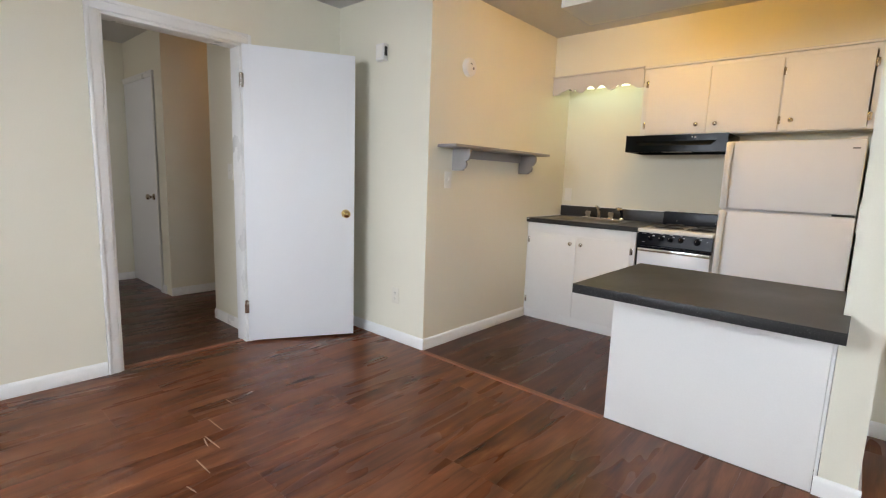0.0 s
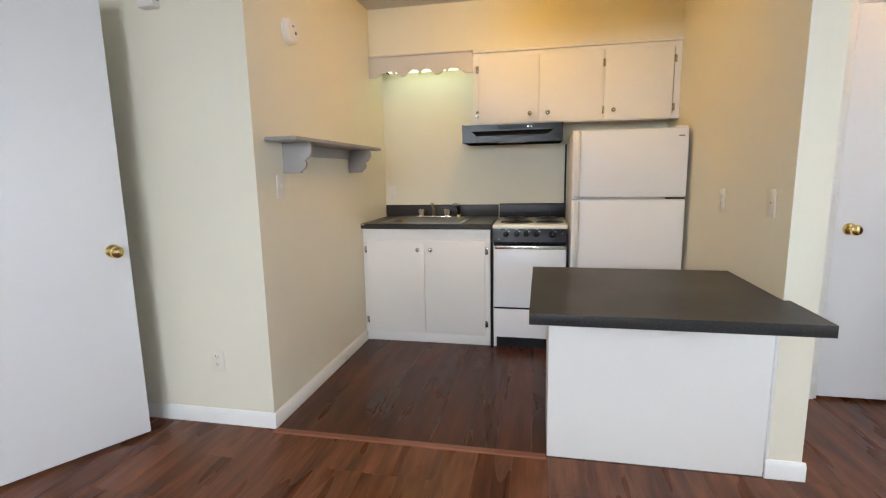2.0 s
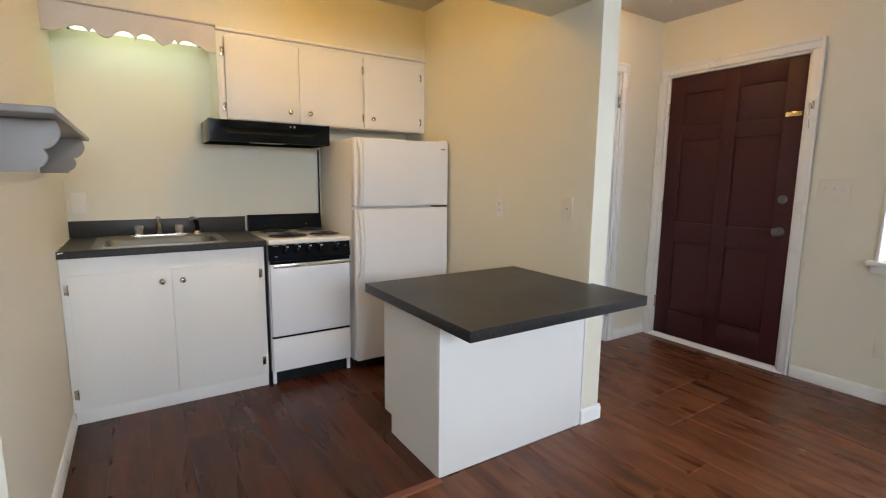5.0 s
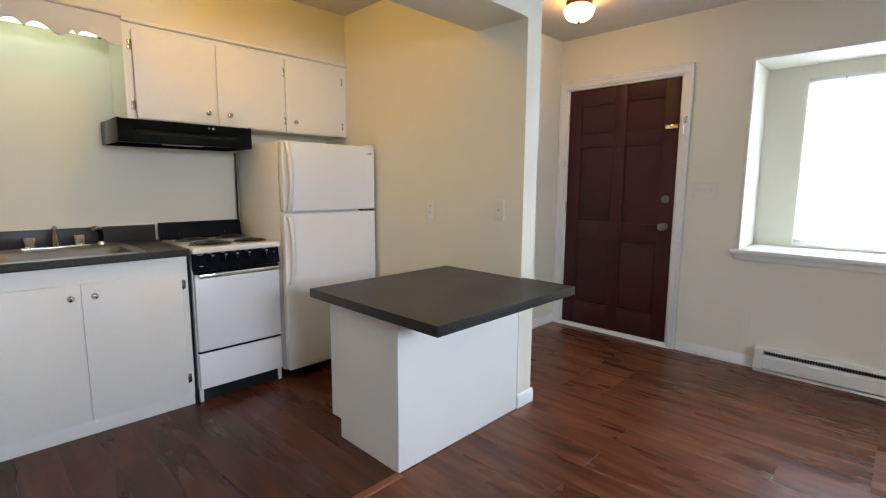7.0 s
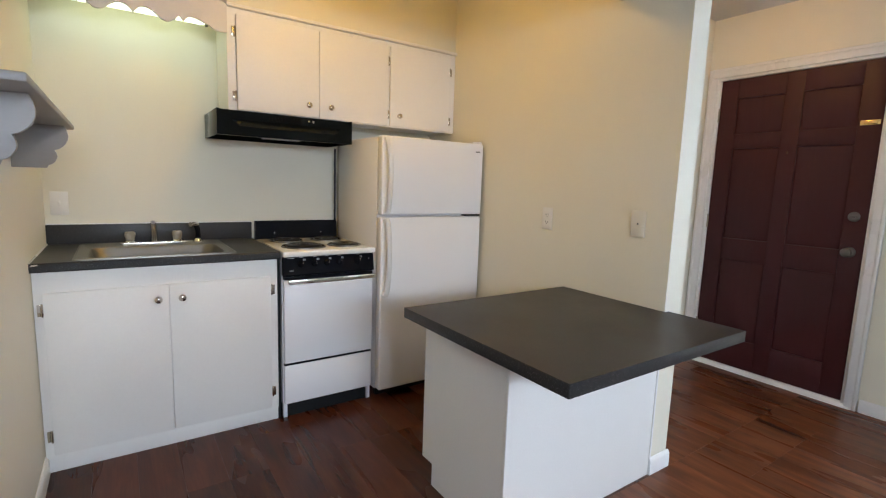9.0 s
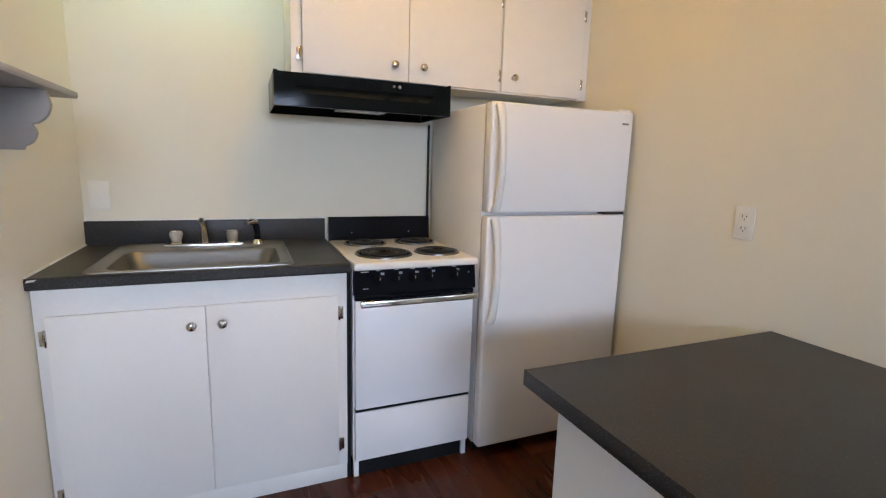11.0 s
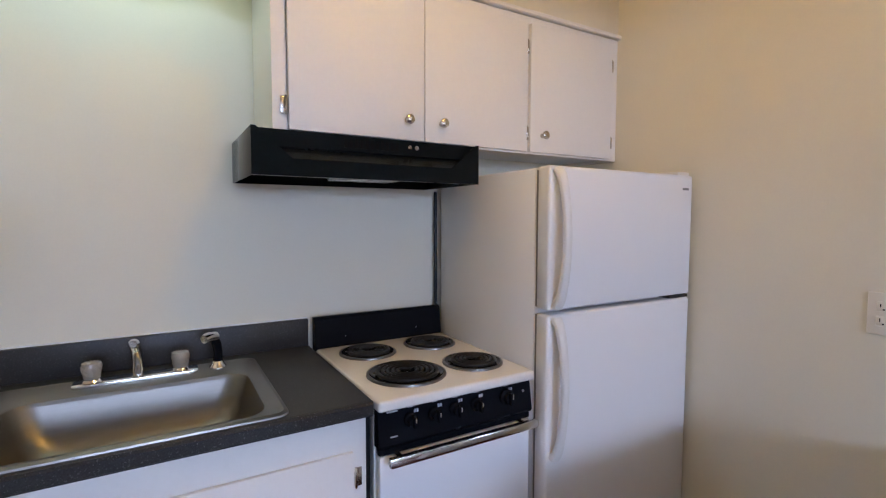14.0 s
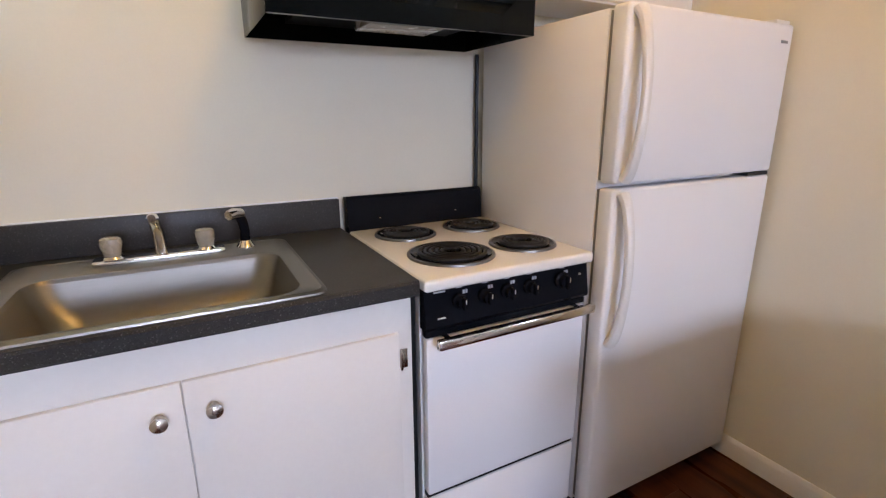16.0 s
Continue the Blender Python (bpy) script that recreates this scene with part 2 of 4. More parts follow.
def add_box(bm, lo, hi, bevel=0.0, seg=2):
    got = bmesh.ops.create_cube(bm, size=1.0)["verts"]
    size = Vector(hi) - Vector(lo)
    mid = (Vector(hi) + Vector(lo)) / 2
    for v in got:
        v.co = Vector((v.co.x * size.x, v.co.y * size.y, v.co.z * size.z)) + mid
    if bevel:
        edges = list({e for v in got for e in v.link_edges})
        bmesh.ops.bevel(bm, geom=edges, offset=bevel, segments=seg, affect="EDGES", profile=0.5)
    return bm


def box(lo, hi, bevel=0.0, seg=2):
    return add_box(bmesh.new(), lo, hi, bevel, seg)


def boxes(*pairs, bevel=0.0):
    bm = bmesh.new()
    for lo, hi in pairs:
        add_box(bm, lo, hi, bevel)
    return bm


def lathe(profile, at, axis="Z", seg=24, bm=None):
    """Turns (radius, height) pairs round an axis through at."""
    bm = bm or bmesh.new()
    turn = {"Z": Matrix(), "X": pose(0, 0, 0, 0, 90, 0), "Y": pose(0, 0, 0, -90, 0, 0), "-Y": pose(0, 0, 0, 90, 0, 0), "-X": pose(0, 0, 0, 0, -90, 0), "-Z": pose(0, 0, 0, 180, 0, 0)}[axis]
    m = Matrix.Translation(at) @ turn
    rings = []
    for r, h in profile:
        if r < 1e-6:
            rings.append([bm.verts.new(m @ Vector((0, 0, h)))])
        else:
            rings.append([bm.verts.new(m @ Vector((r * math.cos(2 * math.pi * k / seg), r * math.sin(2 * math.pi * k / seg), h))) for k in range(seg)])
    for a, b in zip(rings, rings[1:]):
        for k in range(seg):
            j = (k + 1) % seg
            if len(a) == 1 and len(b) == 1:
                continue
            if len(a) == 1:
                bm.faces.new((a[0], b[j], b[k]))
            elif len(b) == 1:
                bm.faces.new((a[k], a[j], b[0]))
            else:
                bm.faces.new((a[k], a[j], b[j], b[k]))
    bmesh.ops.recalc_face_normals(bm, faces=bm.faces)
    return bm


def tube(points, radius, seg=10, bm=None, flat=1.0):
    """A round (or flattened) bar along points; radius may be a list."""
    bm = bm or bmesh.new()
    pts = [Vector(p) for p in points]
    rad = radius if isinstance(radius, (list, tuple)) else [radius] * len(pts)
    rings, side = [], None
    for i, p in enumerate(pts):
        d = (pts[min(i + 1, len(pts) - 1)] - pts[max(i - 1, 0)]).normalized()
        ref = side if side is not None else (Vector((0, 0, 1)) if abs(d.z) < 0.9 else Vector((1, 0, 0)))
        side = (ref - d * ref.dot(d)).normalized()
        up = d.cross(side)
        rings.append([bm.verts.new(p + (side * math.cos(2 * math.pi * k / seg) + up * math.sin(2 * math.pi * k / seg) * flat) * rad[i]) for k in range(seg)])
    for a, b in zip(rings, rings[1:]):
        for k in range(seg):
            bm.faces.new((a[k], a[(k + 1) % seg], b[(k + 1) % seg], b[k]))
    bm.faces.new(rings[0][::-1])
    bm.faces.new(rings[-1])
    bmesh.ops.recalc_face_normals(bm, faces=bm.faces)
    return bm


def plate(outline, axis, a, b, bevel=0.0):
    """Extrudes a closed outline: pairs in the plane across axis, from a to b along it."""
    def at(u, v, w):
        return {"x": (w, u, v), "y": (u, w, v), "z": (u, v, w)}[axis]
    bm = bmesh.new()
    lo = [bm.verts.new(at(u, v, a)) for u, v in outline]
    hi = [bm.verts.new(at(u, v, b)) for u, v in outline]
    n = len(outline)
    bm.faces.new(lo)
    bm.faces.new(hi[::-1])
    for k in range(n):
        bm.faces.new((lo[k], hi[k], hi[(k + 1) % n], lo[(k + 1) % n]))
    bmesh.ops.recalc_face_normals(bm, faces=bm.faces)
    if bevel:
        bmesh.ops.bevel(bm, geom=list(bm.edges), offset=bevel, segments=2, affect="EDGES", profile=0.5)
    return bm


def loft(sections):
    """Skins closed sections of equal count and caps both ends."""
    bm = bmesh.new()
    rings = [[bm.verts.new(p) for p in s] for s in sections]
    n = len(rings[0])
    for a, b in zip(rings, rings[1:]):
        for k in range(n):
            bm.faces.new((a[k], a[(k + 1) % n], b[(k + 1) % n], b[k]))
    bm.faces.new(rings[0])
    bm.faces.new(rings[-1][::-1])
    bmesh.ops.recalc_face_normals(bm, faces=bm.faces)
    return bm


# ---- setting ----
XL, YB, XR, XR2 = -2.160, 4.425, 0.050, 0.172      # kitchen: left wall, back wall, both faces of the partition
YE, YC = 2.508, 3.300                               # partition end, closet wall
XW, YN = -3.135, 2.520                              # living room: door wall, nook wall
XE = 1.710                                          # entry wall
YS, ZC, T, SW_X0, SW_X1 = -1.70, 2.462, 0.12, -2.52, -0.68                      # south wall, ceiling, wall thickness
DOOR_Y0, DOOR_Y1, DOOR_Z = 0.945, 1.732, 2.035      # bedroom doorway
FD_Y0, FD_Y1, FD_Z = 2.285, 3.232, 2.058            # front door
CD_X0, CD_X1, CD_Z = 0.600, 1.235, 2.040            # closet door
WIN_Y0, WIN_Y1, WIN_Z0, WIN_Z1 = -1.10, 1.850, 0.815, 2.070   # window recess
GL_Y0, GL_Y1, GL_Z0, GL_Z1, XG = -0.95, 1.610, 0.835, 1.985, 2.10

structure("wall_west", boxes(
    ((XW - T, YS, 0), (XW, DOOR_Y0, ZC)), ((XW - T, DOOR_Y1, 0), (XW, YN + T, ZC)), ((XW - T, DOOR_Y0, DOOR_Z), (XW, DOOR_Y1, ZC))),
    M_WALL, "cream painted wall with an open doorway", "wall")
structure("wall_nook", boxes(((XW, YN, 0), (XL - T, YN + T, ZC))), M_WALL, "cream painted wall beside the bedroom door", "wall")
structure("wall_kitchen_west", boxes(((XL - T, YN, 0), (XL, YB + T, ZC))), M_WALL, "cream painted kitchen side wall", "wall")
structure("wall_north", boxes(((XL, YB, 0), (XE + T, YB + T, ZC))), M_WALL, "cream painted wall behind the sink and stove", "wall")
structure("wall_partition", boxes(((XR, YE, 0), (XR2, YB, ZC))), M_WALL, "cream painted partition wall between kitchen and entry", "wall")
structure("ceiling_beam", boxes(((-1.235, YE, 2.092), (XR, 2.850, ZC))), M_WALL, "boxed beam dropped from the ceiling over the island", "beam")
structure("soffit", boxes(((XL, 4.128, 2.118), (XR, YB, ZC))), M_WALL, "cream painted soffit above the kitchen cabinets", "soffit")
structure("wall_closet", boxes(
    ((XR2, YC, 0), (CD_X0, YC + T, ZC)), ((CD_X1, YC, 0), (XE, YC + T, ZC)), ((CD_X0, YC, CD_Z), (CD_X1, YC + T, ZC))),
    M_WALL, "cream painted entry wall with a closet door", "wall")
structure("wall_east", boxes(
    ((XE, FD_Y1, 0), (XE + T, YB, ZC)), ((XE, FD_Y0, FD_Z), (XE + T, FD_Y1, ZC)), ((XE, WIN_Y1, 0), (XE + T, FD_Y0, ZC)),
    ((XE, WIN_Y0, 0), (XE + T, WIN_Y1, WIN_Z0)), ((XE, WIN_Y0, WIN_Z1), (XE + T, WIN_Y1, ZC)), ((XE, YS, 0), (XE + T, WIN_Y0, ZC)),
    ((XE + T, WIN_Y1, WIN_Z0 - 0.1), (XG + 0.1, WIN_Y1 + 0.1, WIN_Z1 + 0.1)), ((XE + T, WIN_Y0 - 0.1, WIN_Z0 - 0.1), (XG + 0.1, WIN_Y0, WIN_Z1 + 0.1)),
    ((XE + T, WIN_Y0, WIN_Z1), (XG + 0.1, WIN_Y1, WIN_Z1 + 0.1)), ((XE + T, WIN_Y0, WIN_Z0 - 0.1), (XG + 0.1, WIN_Y1, WIN_Z0)),
    ((XG, GL_Y1, WIN_Z0), (XG + 0.1, WIN_Y1, WIN_Z1)), ((XG, WIN_Y0, WIN_Z0), (XG + 0.1, GL_Y0, WIN_Z1)),
    ((XG, GL_Y0, GL_Z1), (XG + 0.1, GL_Y1, WIN_Z1)), ((XG, GL_Y0, WIN_Z0), (XG + 0.1, GL_Y1, GL_Z0))),
    M_WALL, "cream painted entry wall with a deep window recess", "wall")
structure("wall_south", boxes(((XW - T, YS - T, 0), (SW_X0, YS, ZC)), ((SW_X1, YS - T, 0), (XE + T, YS, ZC)), ((SW_X0, YS - T, 0), (SW_X1, YS, 1.36)), ((SW_X0, YS - T, 2.24), (SW_X1, YS, ZC))), M_WALL, "cream painted living room wall", "wall")
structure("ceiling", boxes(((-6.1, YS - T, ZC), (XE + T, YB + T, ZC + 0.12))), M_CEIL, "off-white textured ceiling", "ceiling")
# bedroom passage seen through the doorway
structure("wall_passage", boxes(((-3.86, 1.815, 0), (XW - T, 1.90, ZC))), M_WALL, "cream painted passage wall", "wall")
structure("wall_passage_end", boxes(((-4.92, 1.80, 0), (-4.80, 3.30, ZC))), M_WALL, "cream painted passage end wall", "wall")
structure("wall_passage_return", boxes(((-4.80, 3.18, 0), (XW - T, 3.30, ZC)), ((-3.86, 1.90, 0), (-3.77, 3.18, ZC))), M_WALL, "cream painted passage wall", "wall")
structure("wall_bedroom_north", boxes(((-5.04, 1.80, 0), (-4.92, 1.90, ZC)), ((-5.86, 1.80, 2.05), (-5.04, 1.90, ZC))), M_WALL, "cream painted bedroom wall with a door", "wall")
structure("wall_bedroom_west", boxes(((-5.98, YS, 0), (-5.86, 1.90, ZC))), M_WALL, "cream painted bedroom wall", "wall")
structure("wall_bedroom_south", boxes(((-5.98, YS - T, 0), (-5.22, YS, ZC)), ((-3.98, YS - T, 0), (XW - T, YS, ZC)), ((-5.22, YS - T, 0), (-3.98, YS, 0.88)), ((-5.22, YS - T, 2.02), (-3.98, YS, ZC))), M_WALL, "cream painted bedroom wall", "wall")
structure("ground", boxes(((-400, -400, -0.6), (400, 400, -0.3))), M_GROUND, "plain ground outside the building", "ground")

BH, BT = 0.078, 0.013


def baseboard(x0, y0, x1, y1, nx, ny):
    """A skirting board with an eased top, standing against the wall on the side that n points away from."""
    prof = [(0, 0), (BT, 0), (BT, BH - 0.018), (BT - 0.004, BH - 0.008), (0.004, BH), (0, BH)]
    bm = loft([[(x + nx * d, y + ny * d, z + 0.001) for d, z in prof] for x, y in ((x0, y0), (x1, y1))])
    return structure("baseboard", bm, M_TRIM, "white painted baseboard along the wall", "baseboard")


baseboard(XW, YS, XW, DOOR_Y0 - 0.065, 1, 0)
baseboard(XW, DOOR_Y1 + 0.065, XW, YN, 1, 0)
baseboard(XW, YN, XL + BT, YN, 0, -1)
baseboard(XL, YN, XL, 3.83, 1, 0)
baseboard(XR, 3.25, XR, YB, -1, 0)
baseboard(XR - BT, YE, XR2 + BT, YE, 0, -1)
baseboard(XR2, YE, XR2, YC, 1, 0)
baseboard(XR2, YC, CD_X0 - 0.06, YC, 0, -1)
baseboard(CD_X1 + 0.06, YC, XE, YC, 0, -1)
baseboard(XE, FD_Y0 - 0.07, XE, 1.70, -1, 0)
baseboard(-3.86, 1.815, XW - T, 1.815, 0, -1)
baseboard(-4.80, 1.80, -4.80, 3.18, 1, 0)
baseboard(-4.92, 1.80, -5.04, 1.80, 0, -1)
baseboard(-5.86, YS, -5.86, 1.80, 1, 0)
baseboard(XW, YS, XE, YS, 0, 1)


def casing(axis, at, a0, a1, top, out, label, width=0.062, thick=0.016):
    """Door casing on one face: two legs and a head with a rounded inner bead."""
    bm = bmesh.new()
    lo, hi = (at, at + out * thick) if out > 0 else (at + out * thick, at)
    lo2, hi2 = (at, at + out * (thick + 0.006)) if out > 0 else (at + out * (thick + 0.006), at)

    def put(u0, u1, z0, z1, w0, w1, bev):
        if axis == "x":
            add_box(bm, (w0, u0, z0), (w1, u1, z1), bev)
        else:
            add_box(bm, (u0, w0, z0), (u1, w1, z1), bev)
    for u0, u1, s in ((a0 - width, a0, 1), (a1, a1 + width, -1)):
        put(u0, u1, 0, top, lo, hi, 0.004)
        e = (u0, u0 + 0.02) if s > 0 else (u1 - 0.02, u1)
        put(e[0], e[1], 0, top + width - 0.002, lo2, hi2, 0.005)
    put(a0 - width + 0.02, a1 + width - 0.02, top, top + width, lo, hi, 0.004)
    put(a0 - width + 0.02, a1 + width - 0.02, top + width - 0.02, top + width + 0.001, lo2, hi2, 0.005)
    return structure("trim", bm, M_TRIM, label, "door casing")


def jamb(axis, w0, w1, a0, a1, top, label):
    bm = bmesh.new()
    t = 0.018

    def put(u0, u1, z0, z1, v0, v1):
        if axis == "x":
            add_box(bm, (v0, u0, z0), (v1, u1, z1), 0.002)
        else:
            add_box(bm, (u0, v0, z0), (u1, v1, z1), 0.002)
    put(a0 - 0.001, a0 + t, 0, top - t, w0, w1)
    put(a1 - t, a1 + 0.001, 0, top - t, w0, w1)
    put(a0 - 0.001, a1 + 0.001, top - t, top + 0.001, w0, w1)
    return structure("trim", bm, M_TRIM, label, "door jamb")


casing("x", XW, DOOR_Y0, DOOR_Y1, DOOR_Z, 1, "white painted casing round the bedroom doorway")
casing("x", XW - T, DOOR_Y0, DOOR_Y1, DOOR_Z, -1, "white painted casing on the passage side")
jamb("x", XW - T - 0.002, XW + 0.002, DOOR_Y0, DOOR_Y1, DOOR_Z, "white painted jamb of the bedroom doorway")
casing("x", XE, FD_Y0, FD_Y1, FD_Z, -1, "white painted casing round the front door")
jamb("x", XE - 0.002, XE + T, FD_Y0, FD_Y1, FD_Z, "white painted front door jamb")
casing("y", YC, CD_X0, CD_X1, CD_Z, -1, "white painted casing round the closet door")
jamb("y", YC - 0.002, YC + T, CD_X0, CD_X1, CD_Z, "white painted closet door jamb")
casing("y", 1.80, -5.86, -5.04, 2.05, -1, "white painted casing round the far door", width=0.05)

# crown strip under the soffit
structure("trim", plate([(4.128, 2.101), (4.113, 2.101), (4.110, 2.104), (4.110, 2.114), (4.114, 2.118), (4.128, 2.119)], "x", -1.366, XR),
          M_CAB, "thin painted moulding strip along the cabinet tops", "trim")

# ---- doors ----
def door_knob(parent, at, axis, material, label=""):
    k = part("knob", lathe([(0.0, 0), (0.031, 0), (0.031, 0.004), (0.026, 0.010), (0.012, 0.014), (0.011, 0.030), (0.018, 0.036), (0.026, 0.046), (0.028, 0.056), (0.024, 0.066), (0.012, 0.071), (0.0, 0.072)], at, axis), material, parent, label)
    return k


def leaf_hinge(at, axis, parent, material=None):
    bm = lathe([(0.0, 0), (0.006, 0), (0.006, 0.088), (0.0, 0.088)], (at[0], at[1], at[2] - 0.044), "Z", 10)
    lathe([(0.0, 0), (0.0075, 0), (0.0075, 0.006), (0.0, 0.006)], (at[0], at[1], at[2] + 0.044), "Z", 10, bm)
    d = 0.014
    if axis == "x":
        add_box(bm, (at[0] - d, at[1] - 0.002, at[2] - 0.044), (at[0] + d, at[1] + 0.002, at[2] + 0.044))
    else:
        add_box(bm, (at[0] - 0.002, at[1] - d, at[2] - 0.044), (at[0] + 0.002, at[1] + d, at[2] + 0.044))
    return part("hinge", bm, material or M_NICKEL, parent, "steel butt hinge")


# bedroom door, hinged on the far jamb and swung into the room
d1 = thing("door_1", (XW + 0.020, 1.718, 0), "white flush door standing open into the living room", "door", turn=-30.0, kind="structure")
part("door_leaf", box((-0.034, 0.006, 0.014), (0.0, 0.745, 2.030), 0.002), M_DOOR, d1)
door_knob(d1, (0.0, 0.683, 0.925), "X", M_BRASS, "polished brass knob")
door_knob(d1, (-0.034, 0.683, 0.925), "-X", M_BRASS, "polished brass knob")
leaf_hinge((0.004, 0.0, 1.80), "y", d1)
leaf_hinge((0.004, 0.0, 0.26), "y", d1)
part("latch_plate", box((-0.028, 0.7445, 0.89), (-0.006, 0.7465, 0.96)), M_BRASS, d1)

# front door with six raised panels
d2 = thing("door_2", (XE + 0.03, (FD_Y0 + FD_Y1) / 2, 0), "dark maroon six-panel front door, closed", "door", kind="structure")
y0, y1, z0, z1 = FD_Y0 + 0.021, FD_Y1 - 0.021, 0.030, FD_Z - 0.021
H, W = z1 - z0, y1 - y0
xf = XE + 0.012
part("door_leaf", box((xf + 0.012, y0, z0), (xf + 0.046, y1, z1), 0.001), M_MAROON, d2)
rows = [(0.065, 0.185), (0.235, 0.545), (0.620, 0.900)]
cols = [(0.125, 0.445), (0.555, 0.875)]
bm = bmesh.new()
for a, b in ((0, 0.125), (0.445, 0.555), (0.875, 1)):
    add_box(bm, (xf, y0 + a * W, z0), (xf + 0.0125, y0 + b * W, z1), 0.0015)
zs = [0.0] + [v for r in rows for v in r] + [1.0]
for ca, cb in cols:
    for k in range(0, len(zs), 2):
        add_box(bm, (xf, y0 + ca * W, z1 - zs[k + 1] * H), (xf + 0.0125, y0 + cb * W, z1 - zs[k] * H), 0.0015)
part("stiles_and_rails", bm, M_MAROON, d2)
for ra, rb in rows:
    for ca, cb in cols:
        a, b = (y0 + ca * W, z1 - rb * H), (y0 + cb * W, z1 - ra * H)
        m = 0.028
        bm = loft([[(xf + 0.011, a[0] + 0.008, a[1] + 0.008), (xf + 0.011, b[0] - 0.008, a[1] + 0.008), (xf + 0.011, b[0] - 0.008, b[1] - 0.008), (xf + 0.011, a[0] + 0.008, b[1] - 0.008)],
                   [(xf + 0.003, a[0] + m, a[1] + m), (xf + 0.003, b[0] - m, a[1] + m), (xf + 0.003, b[0] - m, b[1] - m), (xf + 0.003, a[0] + m, b[1] - m)]])
        part("door_panel", bm, M_MAROON, d2)
door_knob(d2, (xf, y0 + 0.065, 0.935), "-X", M_WORN, "worn nickel knob")
part("deadbolt", lathe([(0, 0), (0.029, 0), (0.029, 0.008), (0.022, 0.014), (0.0, 0.014)], (xf, y0 + 0.065, 1.145), "-X"), M_WORN, d2, "worn nickel deadbolt")
part("deadbolt_turn", box((xf - 0.030, y0 + 0.053, 1.140), (xf - 0.012, y0 + 0.077, 1.150), 0.002), M_WORN, d2)
part("peephole", lathe([(0, 0), (0.007, 0), (0.007, 0.004), (0.0, 0.004)], (xf, (y0 + y1) / 2, 1.53), "-X", 12), M_BRONZE, d2)
part("door_guard", boxes(((xf - 0.010, y0 + 0.008, 1.670), (xf, y0 + 0.100, 1.700)), ((xf - 0.018, y0 + 0.020, 1.676), (xf - 0.010, y0 + 0.088, 1.694)), bevel=0.003), M_BRASS, d2, "brass swing-bar guard plate")
for hz in (1.80, 1.05, 0.28):
    leaf_hinge((xf - 0.006, y1 + 0.006, hz), "y", d2)
guard = thing("guard_bar", (XE - 0.02, FD_Y0 - 0.03, 1.60), "chrome swing-bar of the door guard, on the casing", "door guard")
part("bar", tube([(XE - 0.020, FD_Y0 - 0.020, 1.735), (XE - 0.038, FD_Y0 - 0.022, 1.72), (XE - 0.040, FD_Y0 - 0.025, 1.62), (XE - 0.034, FD_Y0 - 0.026, 1.585)], 0.006, 8), M_CHROME, guard)
part("bracket", box((XE - 0.024, FD_Y0 - 0.040, 1.700), (XE - 0.016, FD_Y0 - 0.006, 1.750), 0.002), M_CHROME, guard)
structure("threshold", plate([(XE - 0.025, 0.001), (XE + T, 0.001), (XE + T, 0.028), (XE + 0.01, 0.028), (XE - 0.018, 0.010)], "y", FD_Y0 - 0.03, FD_Y1 + 0.03), M_TRIM, "white painted door threshold", "threshold")

# closet door
d3 = thing("door_3", ((CD_X0 + CD_X1) / 2, YC, 0), "white flush closet door, closed", "door", kind="structure")
part("door_leaf", box((CD_X0 + 0.021, YC + 0.004, 0.015), (CD_X1 - 0.021, YC + 0.038, CD_Z - 0.021), 0.002), M_DOOR, d3)
door_knob(d3, (CD_X0 + 0.085, YC + 0.004, 0.93), "-Y", M_BRASS, "polished brass knob")
for hz in (1.83, 0.25):
    leaf_hinge((CD_X1 - 0.018, YC - 0.004, hz), "x", d3)

# far bedroom door
d4 = thing("door_4", (-5.5, 1.80, 0), "white flush bedroom closet door, closed", "door", kind="structure")
part("door_leaf", box((-5.845, 1.790, 0.015), (-5.045, 1.826, 2.048), 0.002), M_DOOR, d4)
door_knob(d4, (-5.115, 1.790, 0.93), "-Y", M_NICKEL, "nickel knob")

# ---- window ----
w1 = thing("window_1", (XG, (GL_Y0 + GL_Y1) / 2, GL_Z0), "wide window with lowered white mini blinds in a deep recess", "window", kind="structure")
bm = bmesh.new()
fx0, fx1, ft = XG + 0.04, XG + 0.085, 0.045
add_box(bm, (fx0, GL_Y0, GL_Z0), (fx1, GL_Y0 + ft, GL_Z1), 0.004)
add_box(bm, (fx0, GL_Y1 - ft, GL_Z0), (fx1, GL_Y1, GL_Z1), 0.004)
add_box(bm, (fx0, GL_Y0 + ft, GL_Z0), (fx1, GL_Y1 - ft, GL_Z0 + ft), 0.004)
add_box(bm, (fx0, GL_Y0 + ft, GL_Z1 - ft), (fx1, GL_Y1 - ft, GL_Z1), 0.004)
ym = (GL_Y0 + GL_Y1) / 2
add_box(bm, (fx0, ym - 0.025, GL_Z0 + ft), (fx1, ym + 0.025, GL_Z1 - ft), 0.004)
part("window_frame", bm, M_TRIM, w1)
for a, b in ((GL_Y0 + ft, ym - 0.025), (ym + 0.025, GL_Y1 - ft)):
    pane = part("pane", box((XG + 0.060, a, GL_Z0 + ft), (XG + 0.064, b, GL_Z1 - ft)), M_GLASS, w1)
    pane.visible_shadow = False
